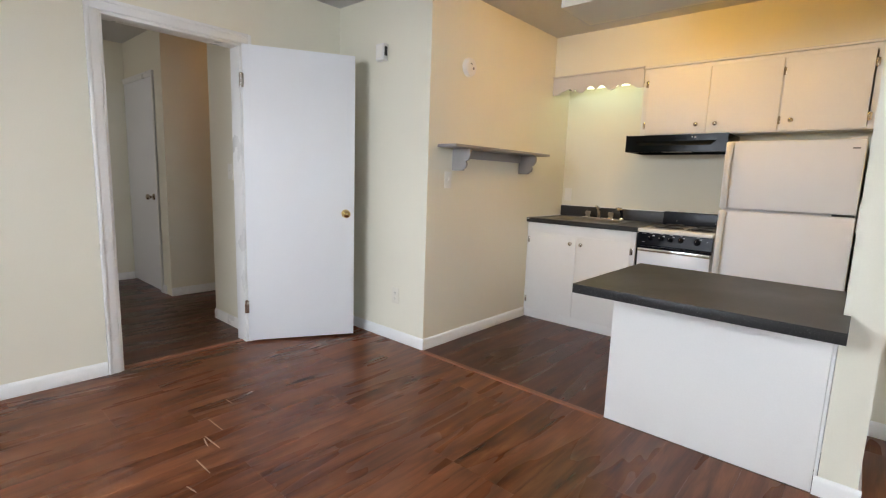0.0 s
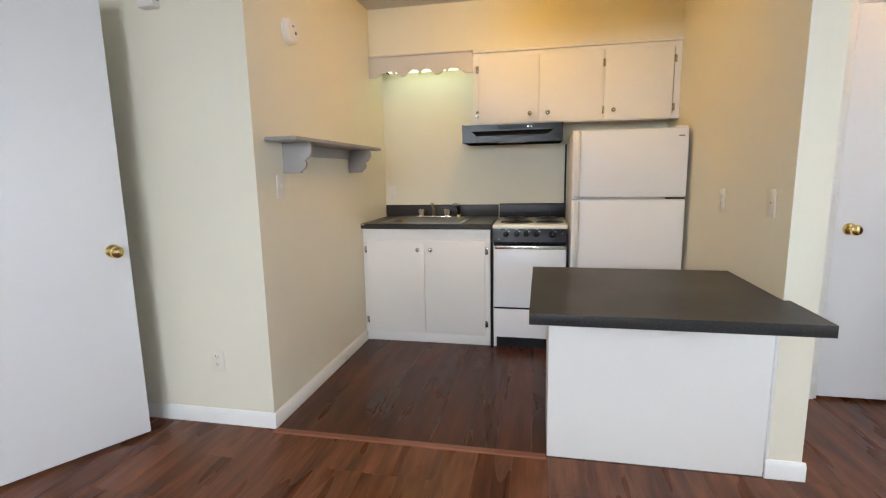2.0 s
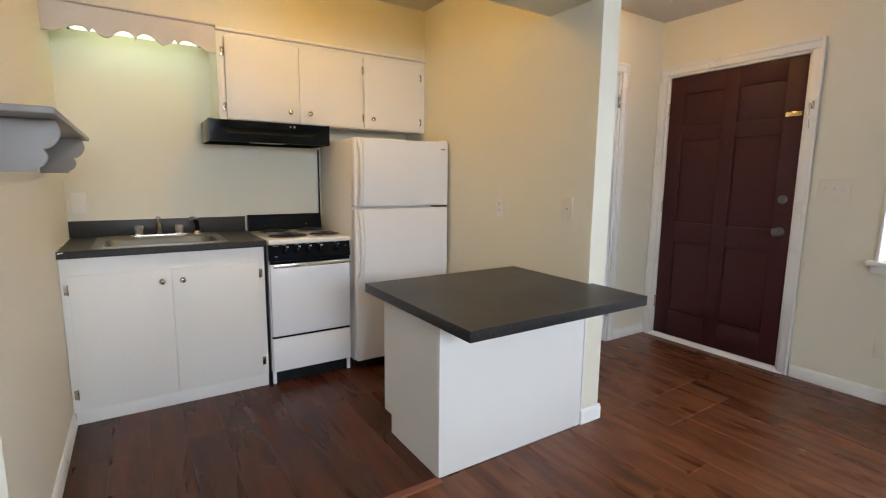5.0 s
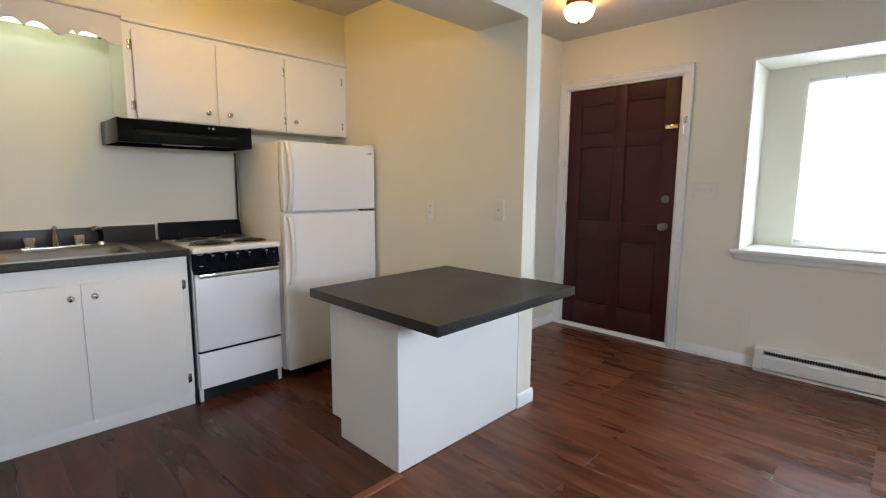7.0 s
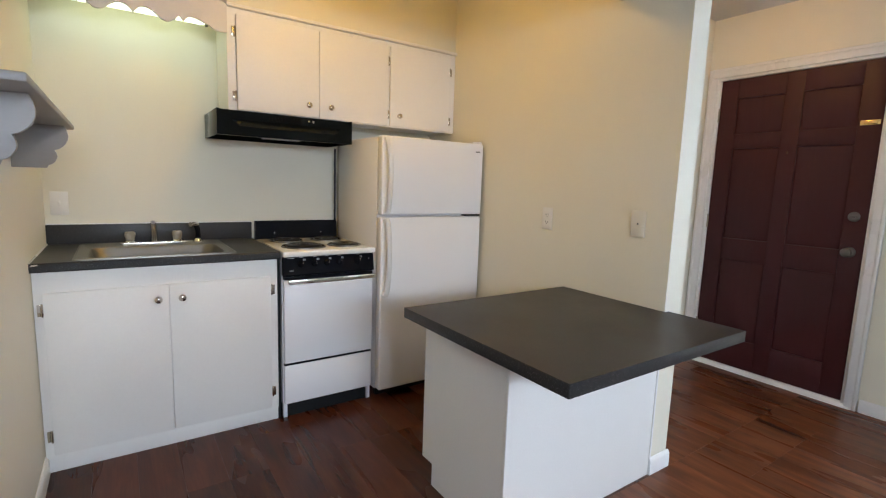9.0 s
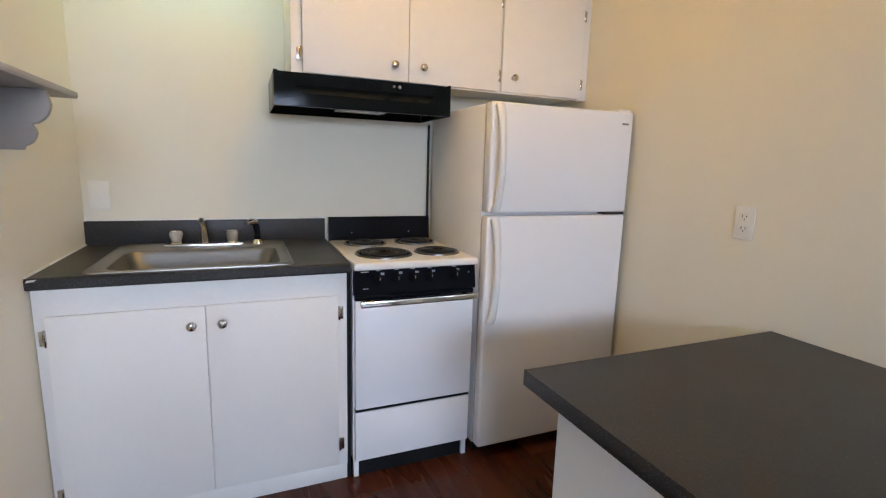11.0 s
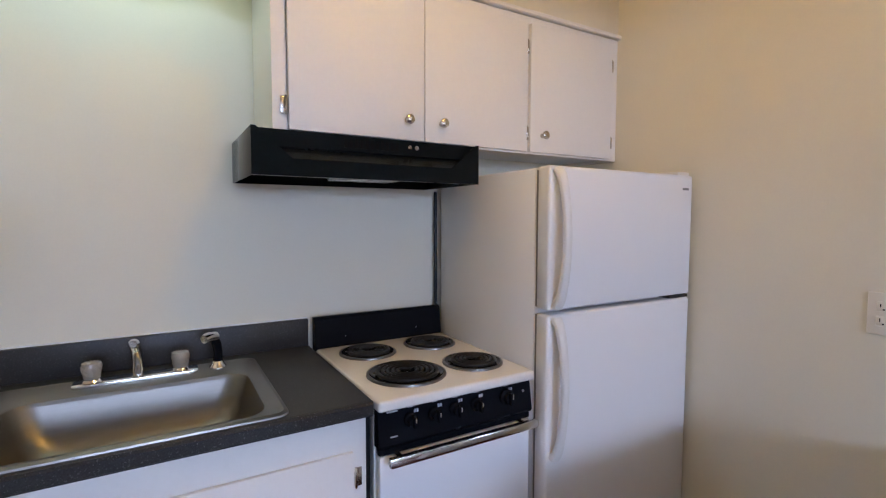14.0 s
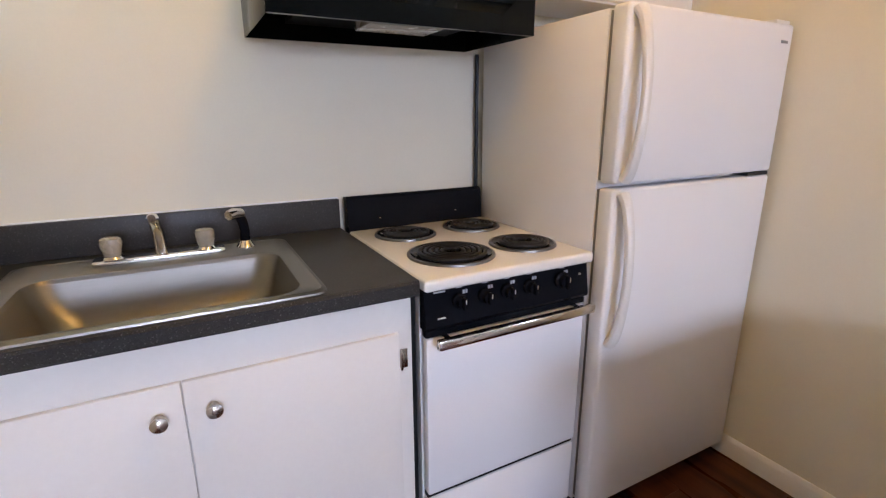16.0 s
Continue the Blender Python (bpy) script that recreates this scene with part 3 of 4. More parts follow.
structure("window_sill", boxes(((1.655, WIN_Y0 - 0.05, WIN_Z0 - 0.024), (XE, WIN_Y1 + 0.045, WIN_Z0 + 0.003)), ((XE, WIN_Y0 + 0.002, WIN_Z0 - 0.02), (XG - 0.002, WIN_Y1 - 0.002, WIN_Z0 + 0.004)), ((XE - 0.018, WIN_Y0 - 0.03, WIN_Z0 - 0.070), (XE, WIN_Y1 + 0.028, WIN_Z0 - 0.024)), bevel=0.004), M_TRIM, "white painted window sill with apron", "window sill")
structure("trim", boxes(((XE - 0.012, WIN_Y1 - 0.002, WIN_Z0 + 0.003), (XE, WIN_Y1 + 0.014, WIN_Z1 + 0.014)), ((XE - 0.012, WIN_Y0 - 0.014, WIN_Z0 + 0.003), (XE, WIN_Y0 + 0.002, WIN_Z1 + 0.014)), ((XE - 0.012, WIN_Y0 + 0.002, WIN_Z1 - 0.002), (XE, WIN_Y1 - 0.002, WIN_Z1 + 0.014)), bevel=0.003), M_TRIM, "white edge trim of the window recess", "trim")

blind = thing("mini_blind", (XG + 0.01, ym, GL_Z0), "white aluminium mini blind, lowered and closed", "window blind")
part("headrail", box((XG - 0.006, GL_Y0 + 0.004, GL_Z1 - 0.030), (XG + 0.022, GL_Y1 - 0.004, GL_Z1 - 0.002), 0.003), M_TRIM, blind)
part("bottom_rail", box((XG - 0.004, GL_Y0 + 0.006, GL_Z0 + 0.022), (XG + 0.020, GL_Y1 - 0.006, GL_Z0 + 0.036), 0.004), M_TRIM, blind)
part("wand", tube([(XG - 0.014, GL_Y1 - 0.20, GL_Z1 - 0.02), (XG - 0.016, GL_Y1 - 0.21, GL_Z1 - 0.35), (XG - 0.014, GL_Y1 - 0.235, GL_Z1 - 0.72)], 0.0028, 8), M_WAND, blind, "thin clear tilt wand")
slat_bm = bmesh.new()
cur = []
for k in range(5):
    u = (k / 4 - 0.5) * 0.025
    bow = 0.0018 * (1 - (k / 2 - 1) ** 2)
    ang = radians(68)
    cur.append((u * math.cos(ang) + bow * math.sin(ang), u * math.sin(ang) - bow * math.cos(ang)))
prev = None
for dx, dz in cur:
    pair = [slat_bm.verts.new((dx, GL_Y0 + 0.008 - ym, dz)), slat_bm.verts.new((dx, GL_Y1 - 0.008 - ym, dz))]
    if prev:
        slat_bm.faces.new((prev[0], prev[1], pair[1], pair[0]))
    prev = pair
slat_me = bpy.data.meshes.new("slat")
slat_bm.to_mesh(slat_me)
slat_bm.free()
slat_me.materials.append(M_SLAT)
zz = GL_Z0 + 0.052
while zz < GL_Z1 - 0.034:
    s = new("slat", slat_me)
    s.parent = blind
    s.location = (0.0, 0.0, zz - GL_Z0)
    zz += 0.0205



def plain_window(name, x0, x1, z0, z1, label):
    """A two-light window in the south side."""
    w = thing(name, ((x0 + x1) / 2, YS, z0), label, "window", kind="structure")
    ya, yb, f, xm = YS - 0.055, YS - 0.005, 0.045, (x0 + x1) / 2
    part("window_frame", boxes(((x0, ya, z0), (x0 + f, yb, z1)), ((x1 - f, ya, z0), (x1, yb, z1)), ((x0 + f, ya, z0), (x1 - f, yb, z0 + f)), ((x0 + f, ya, z1 - f), (x1 - f, yb, z1)), ((xm - 0.02, ya, z0 + f), (xm + 0.02, yb, z1 - f))), M_TRIM, w)
    for a, b in ((x0 + f, xm - 0.02), (xm + 0.02, x1 - f)):
        p = part("pane", box((a, YS - 0.032, z0 + f), (b, YS - 0.028, z1 - f)), M_GLASS, w)
        p.visible_shadow = False
    part("sill", box((x0 - 0.04, YS + 0.001, z0 - 0.025), (x1 + 0.04, YS + 0.05, z0 - 0.001), 0.004), M_TRIM, w)


plain_window("window_2", SW_X0, SW_X1, 1.36, 2.24, "wide living room window with white frame")
# unseen window, added to hold the bedroom's extra daylight
plain_window("window_3", -5.22, -3.98, 0.88, 2.02, "unseen bedroom window with white frame, added to brighten the passage")

# ---- kitchen base run ----
CT, CB, CF = 0.893, 0.856, 3.798                     # worktop top, underside, front
CX0, CX1 = XL + 0.001, -1.203


def concealed_knob(parent, at, axis="-Y", material=None):
    return part("knob", lathe([(0.0, 0), (0.009, 0), (0.007, 0.006), (0.006, 0.012), (0.012, 0.016), (0.0155, 0.021), (0.0150, 0.026), (0.009, 0.030), (0.0, 0.031)], at, axis, 20), material or M_NICKEL, parent, "round nickel knob")


def cabinet_hinge(parent, x, y, z, side):
    """Exposed self-closing hinge: pin barrel and shaped leaf on the frame."""
    bm = tube([(x, y - 0.006, z - 0.027), (x, y - 0.008, z - 0.015), (x, y - 0.008, z + 0.015), (x, y - 0.006, z + 0.027)], [0.003, 0.0055, 0.0055, 0.003], 8)
    add_box(bm, (min(x, x + side * 0.016), y - 0.004, z - 0.024), (max(x, x + side * 0.016), y - 0.0005, z + 0.024), 0.0015)
    return part("hinge", bm, M_NICKEL, parent, "exposed nickel cabinet hinge")


XM = -1.690                                           # where the two sink doors meet
FY = 3.828                                            # face frame of the sink cabinet
sink_cab = thing("sink_cabinet", ((CX0 + CX1) / 2, 4.1, 0), "white painted two-door cabinet under the sink", "cabinet")
part("body", boxes(
    ((CX0 + 0.002, FY + 0.018, 0.075), (CX0 + 0.02, YB - 0.003, CB)), ((CX1 - 0.028, FY + 0.018, 0.0), (CX1 - 0.010, YB - 0.003, CB)),
    ((CX0 + 0.02, FY + 0.018, 0.075), (CX1 - 0.028, YB - 0.003, 0.093)), ((CX0 + 0.02, YB - 0.012, 0.093), (CX1 - 0.028, YB - 0.003, CB))), M_CAB, sink_cab)
part("face_frame", boxes(
    ((CX0 + 0.002, FY, 0.070), (CX0 + 0.045, FY + 0.018, CB)), ((CX1 - 0.048, FY, 0.070), (CX1 - 0.010, FY + 0.018, CB)),
    ((XM - 0.020, FY, 0.10), (XM + 0.020, FY + 0.018, 0.755)), ((CX0 + 0.045, FY, 0.755), (CX1 - 0.048, FY + 0.018, CB)), ((CX0 + 0.045, FY, 0.070), (CX1 - 0.048, FY + 0.018, 0.10))), M_CAB, sink_cab)
part("toe_board", box((CX0 + 0.002, FY + 0.008, 0.0), (CX1 - 0.010, FY + 0.020, 0.069), 0.002), M_CAB, sink_cab)
for a, b, kx, hx, side in ((CX0 + 0.032, XM - 0.0014, XM - 0.043, CX0 + 0.028, -1), (XM + 0.0014, CX1 - 0.046, XM + 0.050, CX1 - 0.040, 1)):
    dr = part("cabinet_door", box((a, FY - 0.013, 0.082), (b, FY - 0.0005, 0.768), 0.002), M_CAB, sink_cab)
    concealed_knob(dr, (kx, FY - 0.013, 0.706))
    for hz in (0.700, 0.165):
        cabinet_hinge(dr, hx, FY - 0.004, hz, side)

SX0, SX1, SY0, SY1 = -2.028, -1.398, 3.816, 4.338     # sink rim
BX0, BX1, BY0, BY1 = -1.978, -1.442, 3.852, 4.205     # bowl


def rounded_rect(x0, x1, y0, y1, r, z, n=6):
    pts = []
    for cx, cy, a in ((x1 - r, y1 - r, 0), (x0 + r, y1 - r, 90), (x0 + r, y0 + r, 180), (x1 - r, y0 + r, 270)):
        for k in range(n + 1):
            t = radians(a + 90 * k / n)
            pts.append((cx + r * math.cos(t), cy + r * math.sin(t), z))
    return pts


counter = thing("countertop", ((CX0 + CX1) / 2, 4.1, CB), "charcoal speckled laminate worktop with backsplash", "countertop")
hx0, hx1, hy0, hy1 = SX0 + 0.02, SX1 - 0.02, SY0 + 0.02, SY1 - 0.02
cy0, cy1 = CF + 0.012, YB - 0.001
bm = bmesh.new()
ring = []
for z in (CB, CT):
    ring.append([bm.verts.new((x, y, z)) for x, y in ((CX0, cy0), (CX1, cy0), (CX1, cy1), (CX0, cy1))])
    ring.append([bm.verts.new((x, y, z)) for x, y in ((hx0, hy0), (hx1, hy0), (hx1, hy1), (hx0, hy1))])
for p, q in ((0, 1), (2, 3), (0, 2), (1, 3)):
    for k in range(4):
        bm.faces.new((ring[p][k], ring[p][(k + 1) % 4], ring[q][(k + 1) % 4], ring[q][k]))
bmesh.ops.recalc_face_normals(bm, faces=bm.faces)
part("worktop", bm, M_COUNTER, counter)
part("front_edge", plate([(CF + 0.012, CB - 0.001), (CF + 0.004, CB), (CF, CB + 0.006), (CF, CT - 0.006), (CF + 0.004, CT), (CF + 0.012, CT + 0.0005)], "x", CX0, CX1), M_EDGE, counter, "speckled worn front edge")
part("chip", loft([[(CX0 + 0.004, CF - 0.0012, CT - 0.012), (CX0 + 0.024, CF - 0.0012, CT - 0.009), (CX0 + 0.030, CF - 0.0012, CT - 0.004), (CX0 + 0.008, CF - 0.0012, CT - 0.005)], [(CX0 + 0.003, CF + 0.004, CT - 0.013), (CX0 + 0.026, CF + 0.004, CT - 0.009), (CX0 + 0.033, CF + 0.004, CT - 0.003), (CX0 + 0.006, CF + 0.004, CT - 0.004)]]), M_TRIM, counter, "pale chip in the laminate edge")
part("backsplash", box((CX0, YB - 0.020, CT), (CX1, YB - 0.001, 0.990), 0.003), M_COUNTER, counter)
part("caulk_bead", tube([(CX0, YB - 0.003, 0.991), (CX1, YB - 0.003, 0.991)], 0.0035, 6), M_TRIM, counter, "thin white caulk line")

part("caulk_bead", tube([(CX0 + 0.002, CF + 0.004, CT + 0.002), (CX0 + 0.002, YB - 0.021, CT + 0.002)], 0.0035, 6), M_TRIM, counter, "thin white caulk line")

sink = thing("sink", ((SX0 + SX1) / 2, 4.1, CT), "stainless steel drop-in single-bowl sink", "sink")
bm = bmesh.new()
outer = [rounded_rect(SX0, SX1, SY0, SY1, 0.030, CT + 0.0005), rounded_rect(SX0 + 0.001, SX1 - 0.001, SY0 + 0.001, SY1 - 0.001, 0.030, CT + 0.005),
         rounded_rect(SX0 + 0.010, SX1 - 0.010, SY0 + 0.010, SY1 - 0.010, 0.028, CT + 0.008), rounded_rect(SX0 + 0.018, SX1 - 0.018, SY0 + 0.018, SY1 - 0.018, 0.026, CT + 0.004),
         rounded_rect(BX0 - 0.006, BX1 + 0.006, BY0 - 0.006, BY1 + 0.006, 0.060, CT + 0.004), rounded_rect(BX0, BX1, BY0, BY1, 0.058, CT + 0.001),
         rounded_rect(BX0 + 0.004, BX1 - 0.004, BY0 + 0.004, BY1 - 0.004, 0.056, CT - 0.008)]
rings = [[bm.verts.new(p) for p in r] for r in outer]
for a, b in zip(rings, rings[1:]):
    for k in range(len(a)):
        bm.faces.new((a[k], a[(k + 1) % len(a)], b[(k + 1) % len(a)], b[k]))
bmesh.ops.recalc_face_normals(bm, faces=bm.faces)
part("rim", bm, M_STEEL, sink)
bm = bmesh.new()
levels = [(0.004, 0.056, -0.008), (0.014, 0.058, -0.040), (0.027, 0.062, -0.076), (0.040, 0.066, -0.102), (0.058, 0.070, -0.120), (0.084, 0.074, -0.131), (0.115, 0.060, -0.136), (0.150, 0.026, -0.138)]
rings = [[bm.verts.new(p) for p in rounded_rect(BX0 + i, BX1 - i, BY0 + i, BY1 - i, r, CT + z)] for i, r, z in levels]
for a, b in zip(rings, rings[1:]):
    for k in range(len(a)):
        bm.faces.new((a[k], a[(k + 1) % len(a)], b[(k + 1) % len(a)], b[k]))
bm.faces.new(rings[-1])
bmesh.ops.recalc_face_normals(bm, faces=bm.faces)
part("bowl", bm, M_STEEL, sink)
part("drain", lathe([(0.056, 0.0), (0.055, 0.003), (0.042, 0.002), (0.040, -0.004), (0.0, -0.006)], (-1.556, 4.140, CT - 0.1375)), M_NICKEL, sink)
part("strainer", lathe([(0.036, -0.002), (0.034, 0.002), (0.012, 0.001), (0.010, 0.010), (0.0, 0.011)], (-1.556, 4.140, CT - 0.136), "Z", 16), M_DARK, sink)

FYT = 4.278
faucet = thing("faucet", (-1.74, FYT, CT), "chrome two-handle faucet with clouded acrylic knobs", "faucet")
ZF = CT + 0.0045
part("deck_plate", plate([(-1.862, FYT - 0.022), (-1.852, FYT - 0.028), (-1.573, FYT - 0.028), (-1.563, FYT - 0.022), (-1.563, FYT + 0.022), (-1.573, FYT + 0.028), (-1.852, FYT + 0.028), (-1.862, FYT + 0.022)], "z", ZF, ZF + 0.012, 0.004), M_CHROME, faucet)
for kx in (-1.818, -1.608):
    h = part("handle", lathe([(0.0, 0), (0.018, 0), (0.020, 0.004), (0.0215, 0.014), (0.0245, 0.026), (0.0250, 0.036), (0.0225, 0.044), (0.016, 0.047), (0.0, 0.047)], (kx, FYT, ZF + 0.018), "Z", 12), M_ACRYLIC, faucet, "clouded acrylic knob")
    part("handle_base", lathe([(0, 0), (0.024, 0), (0.020, 0.006), (0.0, 0.006)], (kx, FYT, ZF + 0.012)), M_CHROME, h)
part("spout", tube([(-1.713, FYT, ZF + 0.008), (-1.713, FYT - 0.003, ZF + 0.040), (-1.714, FYT - 0.012, ZF + 0.070), (-1.716, FYT - 0.030, ZF + 0.096), (-1.718, FYT - 0.052, ZF + 0.112), (-1.719, FYT - 0.062, ZF + 0.114)], [0.0155, 0.0135, 0.0130, 0.0135, 0.0140, 0.009], 16), M_CHROME, faucet)
spray = thing("side_sprayer", (-1.510, FYT, CT), "black side sprayer with chrome head and collar", "sink sprayer")
part("collar", lathe([(0, 0), (0.024, 0), (0.024, 0.005), (0.018, 0.014), (0.014, 0.022), (0.0, 0.022)], (-1.510, FYT, ZF)), M_CHROME, spray)
part("grip", tube([(-1.510, FYT, ZF + 0.020), (-1.508, FYT, ZF + 0.048), (-1.512, FYT - 0.004, ZF + 0.074), (-1.520, FYT - 0.012, ZF + 0.096)], [0.013, 0.012, 0.013, 0.012], 12), M_BLACK, spray)
part("head", tube([(-1.514, FYT - 0.006, ZF + 0.097), (-1.534, FYT - 0.024, ZF + 0.101), (-1.548, FYT - 0.037, ZF + 0.099)], [0.014, 0.015, 0.013], 12), M_CHROME, spray)

# ---- stove ----
VX0, VX1, VF = -1.190, -0.690, 3.822
stove = thing("stove", ((VX0 + VX1) / 2, 4.1, 0), "narrow white electric stove with black control panel and four coil burners", "stove")
part("body", boxes(((VX0, VF + 0.010, 0.075), (VX0 + 0.02, 4.36, 0.866)), ((VX1 - 0.02, VF + 0.010, 0.075), (VX1, 4.36, 0.866)), ((VX0 + 0.02, 4.33, 0.075), (VX1 - 0.02, 4.36, 0.866)), ((VX0 + 0.02, VF + 0.010, 0.075), (VX1 - 0.02, 4.33, 0.095)), ((VX0 + 0.02, VF + 0.012, 0.770), (VX1 - 0.02, 4.33, 0.80))), M_ENAMEL, stove)
part("toe_kick", box((VX0 + 0.024, VF + 0.016, 0.0), (VX1 - 0.024, 4.34, 0.074)), M_BLACKM, stove)
for fx in (VX0 + 0.012, VX1 - 0.012):
    part("side_leg", box((fx - 0.010, VF + 0.006, 0.0), (fx + 0.010, VF + 0.03, 0.074), 0.001), M_ENAMEL, stove)
part("storage_drawer", box((VX0 + 0.004, VF - 0.016, 0.080), (VX1 - 0.004, VF + 0.008, 0.288), 0.005), M_ENAMEL, stove)
# black fill that paints the shade between oven door and drawer
part("gap_shade", box((VX0 + 0.006, VF - 0.010, 0.2885), (VX1 - 0.006, VF + 0.0095, 0.3015)), M_BLACKM, stove, "black backing for the shaded gap between door and drawer")
odoor = part("oven_door", box((VX0 + 0.004, VF - 0.020, 0.302), (VX1 - 0.004, VF + 0.008, 0.742), 0.006), M_ENAMEL, stove)
part("door_top_strip", box((VX0 + 0.004, VF - 0.018, 0.744), (VX1 - 0.004, VF + 0.006, 0.760), 0.002), M_BLACK, odoor)
bm = box((VX0 + 0.016, VF - 0.062, 0.726), (VX1 - 0.002, VF - 0.042, 0.752), 0.006)
for hx in (VX0 + 0.05, VX1 - 0.05):
    add_box(bm, (hx - 0.008, VF - 0.045, 0.732), (hx + 0.008, VF - 0.018, 0.748), 0.002)
part("handle", bm, M_CHROME, odoor, "bright chrome bar handle")
part("control_panel", plate([(VF - 0.022, 0.764), (VF - 0.026, 0.772), (VF - 0.012, 0.862), (VF + 0.02, 0.864), (VF + 0.02, 0.764)], "x", VX0 + 0.001, VX1 - 0.001), M_BLACK, stove)
for i, (kx, r) in enumerate(((-1.100, 0.019), (-1.028, 0.019), (-0.962, 0.019), (-0.893, 0.019), (-0.787, 0.023))):
    kn = part("knob", lathe([(0, 0), (r, 0), (r, 0.006), (r * 0.72, 0.010), (r * 0.68, 0.022), (0.0, 0.023)], (kx, VF - 0.021, 0.826), "-Y", 20), M_BLACK, stove)
    part("grip", box((kx - 0.0045, VF - 0.055, 0.826 - r * 0.75), (kx + 0.0045, VF - 0.040, 0.826 + r * 0.75), 0.002), M_BLACK, kn)
    part("pointer", box((kx - 0.0015, VF - 0.0562, 0.826 + 0.002), (kx + 0.0015, VF - 0.0548, 0.826 + r * 0.7)), M_CHROME, kn)
    # a printed bar, and two pale squares painted in as knob glints
    part("pale_mark", boxes(((kx - 0.006, VF - 0.0185, 0.8565), (kx + 0.010, VF - 0.0125, 0.8590)), ((kx + 0.013, VF - 0.0172, 0.8400), (kx + 0.0185, VF - 0.0145, 0.8480)), ((kx + 0.021, VF - 0.0172, 0.8400), (kx + 0.0255, VF - 0.0145, 0.8480))), M_MARK, stove)
part("pale_mark", box((-1.165, VF - 0.0185, 0.853), (-1.135, VF - 0.0140, 0.8555)), M_MARK, stove)
part("pale_mark", box((-1.158, VF - 0.0255, 0.790), (-1.138, VF - 0.0222, 0.7925)), M_MARK, stove)
part("indicator_light", lathe([(0, 0), (0.004, 0), (0.003, 0.003), (0, 0.004)], (-0.722, VF - 0.020, 0.832), "-Y", 10), M_GREY, stove)
part("cooktop", box((VX0 - 0.004, VF - 0.034, 0.862), (VX1 + 0.004, 4.352, 0.892), 0.009, 3), M_COOKTOP, stove)
part("backguard", plate([(4.352, 0.870), (4.395, 0.870), (4.395, 0.998), (4.372, 1.000), (4.362, 0.992), (4.352, 0.900)], "x", VX0 - 0.002, VX1 + 0.002), M_BLACK, stove, "glossy black low backguard")


for sx in (-1.085, -0.800):
    part("screw", lathe([(0, 0), (0.004, 0), (0.003, 0.002), (0, 0.0025)], (sx, 4.3525, 0.925), "-Y", 10), M_CHROME, stove)


def burner(x, y, r):
    """A black drip pan with a spiral heating coil on a three-armed support."""
    z = 0.892
    pan = part("drip_pan", lathe([(r + 0.018, 0.0005), (r + 0.017, 0.005), (r + 0.011, 0.0065), (r + 0.005, 0.0035), (r - 0.010, 0.0016), (0.0, 0.001)], (x, y, z), "Z", 32), M_PAN, stove, "black enamelled drip pan")
    part("trim_ring", lathe([(r + 0.019, 0.0004), (r + 0.018, 0.0062), (r + 0.013, 0.0080), (r + 0.0105, 0.0068)], (x, y, z), "Z", 32), M_WORN, pan, "dulled metal trim ring")
    pts, turns = [], 5 if r > 0.085 else 4
    n = turns * 22
    for k in range(n + 1):
        f = k / n
        a = f * turns * 2 * math.pi
        rr = 0.020 + (r - 0.026) * f
        pts.append((x + rr * math.cos(a), y + rr * math.sin(a), z + 0.009))
    pts.append((x + (r - 0.004), y - 0.012, z + 0.002))
    part("coil", tube(pts, 0.0058, 8), M_COIL, pan, "dark spiral heating coil")
    bm = bmesh.new()
    for a in (30, 150, 270):
        c, s = math.cos(radians(a)), math.sin(radians(a))
        tube([(x, y, z + 0.002), (x + c * r, y + s * r, z + 0.002)], 0.0028, 6, bm)
    part("coil_support", bm, M_CHROME, pan)


burner(-1.036, 3.955, 0.099)
burner(-1.052, 4.220, 0.077)
burner(-0.812, 4.222, 0.076)
burner(-0.804, 3.952, 0.078)
# dark strip added for the shade in the narrow gap beside the stove
seam = thing("gap_shade_strip", (-1.197, 4.0, 0), "dark strip for the shade in the gap between cabinet and stove", "filler strip")
part("strip", box((CX1 - 0.008, VF + 0.02, 0.0), (VX0 - 0.006, 4.30, 0.85)), M_BLACKM, seam)

# ---- fridge ----
RX0, RX1, RF, RTOP, RS = -0.670, 0.024, 3.756, 1.508, 1.068
fridge = thing("refrigerator", ((RX0 + RX1) / 2, 4.1, 0), "white top-freezer refrigerator with pebbled finish", "refrigerator")
part("body", box((RX0 + 0.002, RF + 0.064, 0.05), (RX1 - 0.002, 4.390, RTOP - 0.008), 0.006), M_FRIDGE, fridge)
part("kick_grille", box((RX0 + 0.02, RF + 0.085, 0.0), (RX1 - 0.02, RF + 0.11, 0.051)), M_BLACKM, fridge, "black toe grille")
for fx in (RX0 + 0.06, RX1 - 0.06):
    part("rear_foot", box((fx - 0.02, 4.33, 0.0), (fx + 0.02, 4.37, 0.051)), M_BLACKM, fridge)
part("door_gasket", boxes(((RX0 + 0.008, RF + 0.054, 0.07), (RX1 - 0.008, RF + 0.065, RS - 0.012)), ((RX0 + 0.008, RF + 0.054, RS + 0.012), (RX1 - 0.008, RF + 0.065, RTOP - 0.014))), M_GREY, fridge)


def fridge_door(name, za, zb, ha, hb):
    dr = part(name, box((RX0, RF, za), (RX1, RF + 0.054, zb), 0.010, 3), M_FRIDGE, fridge)
    x, y = RX0 + 0.030, RF
    pts = []
    for k in range(25):
        f = k / 24
        out = 0.040 * math.sin(math.pi * f) ** 0.55 if 0 < f < 1 else 0.0
        pts.append((x + 0.002 * math.sin(math.pi * f), y - 0.004 - out, ha + (hb - ha) * f))
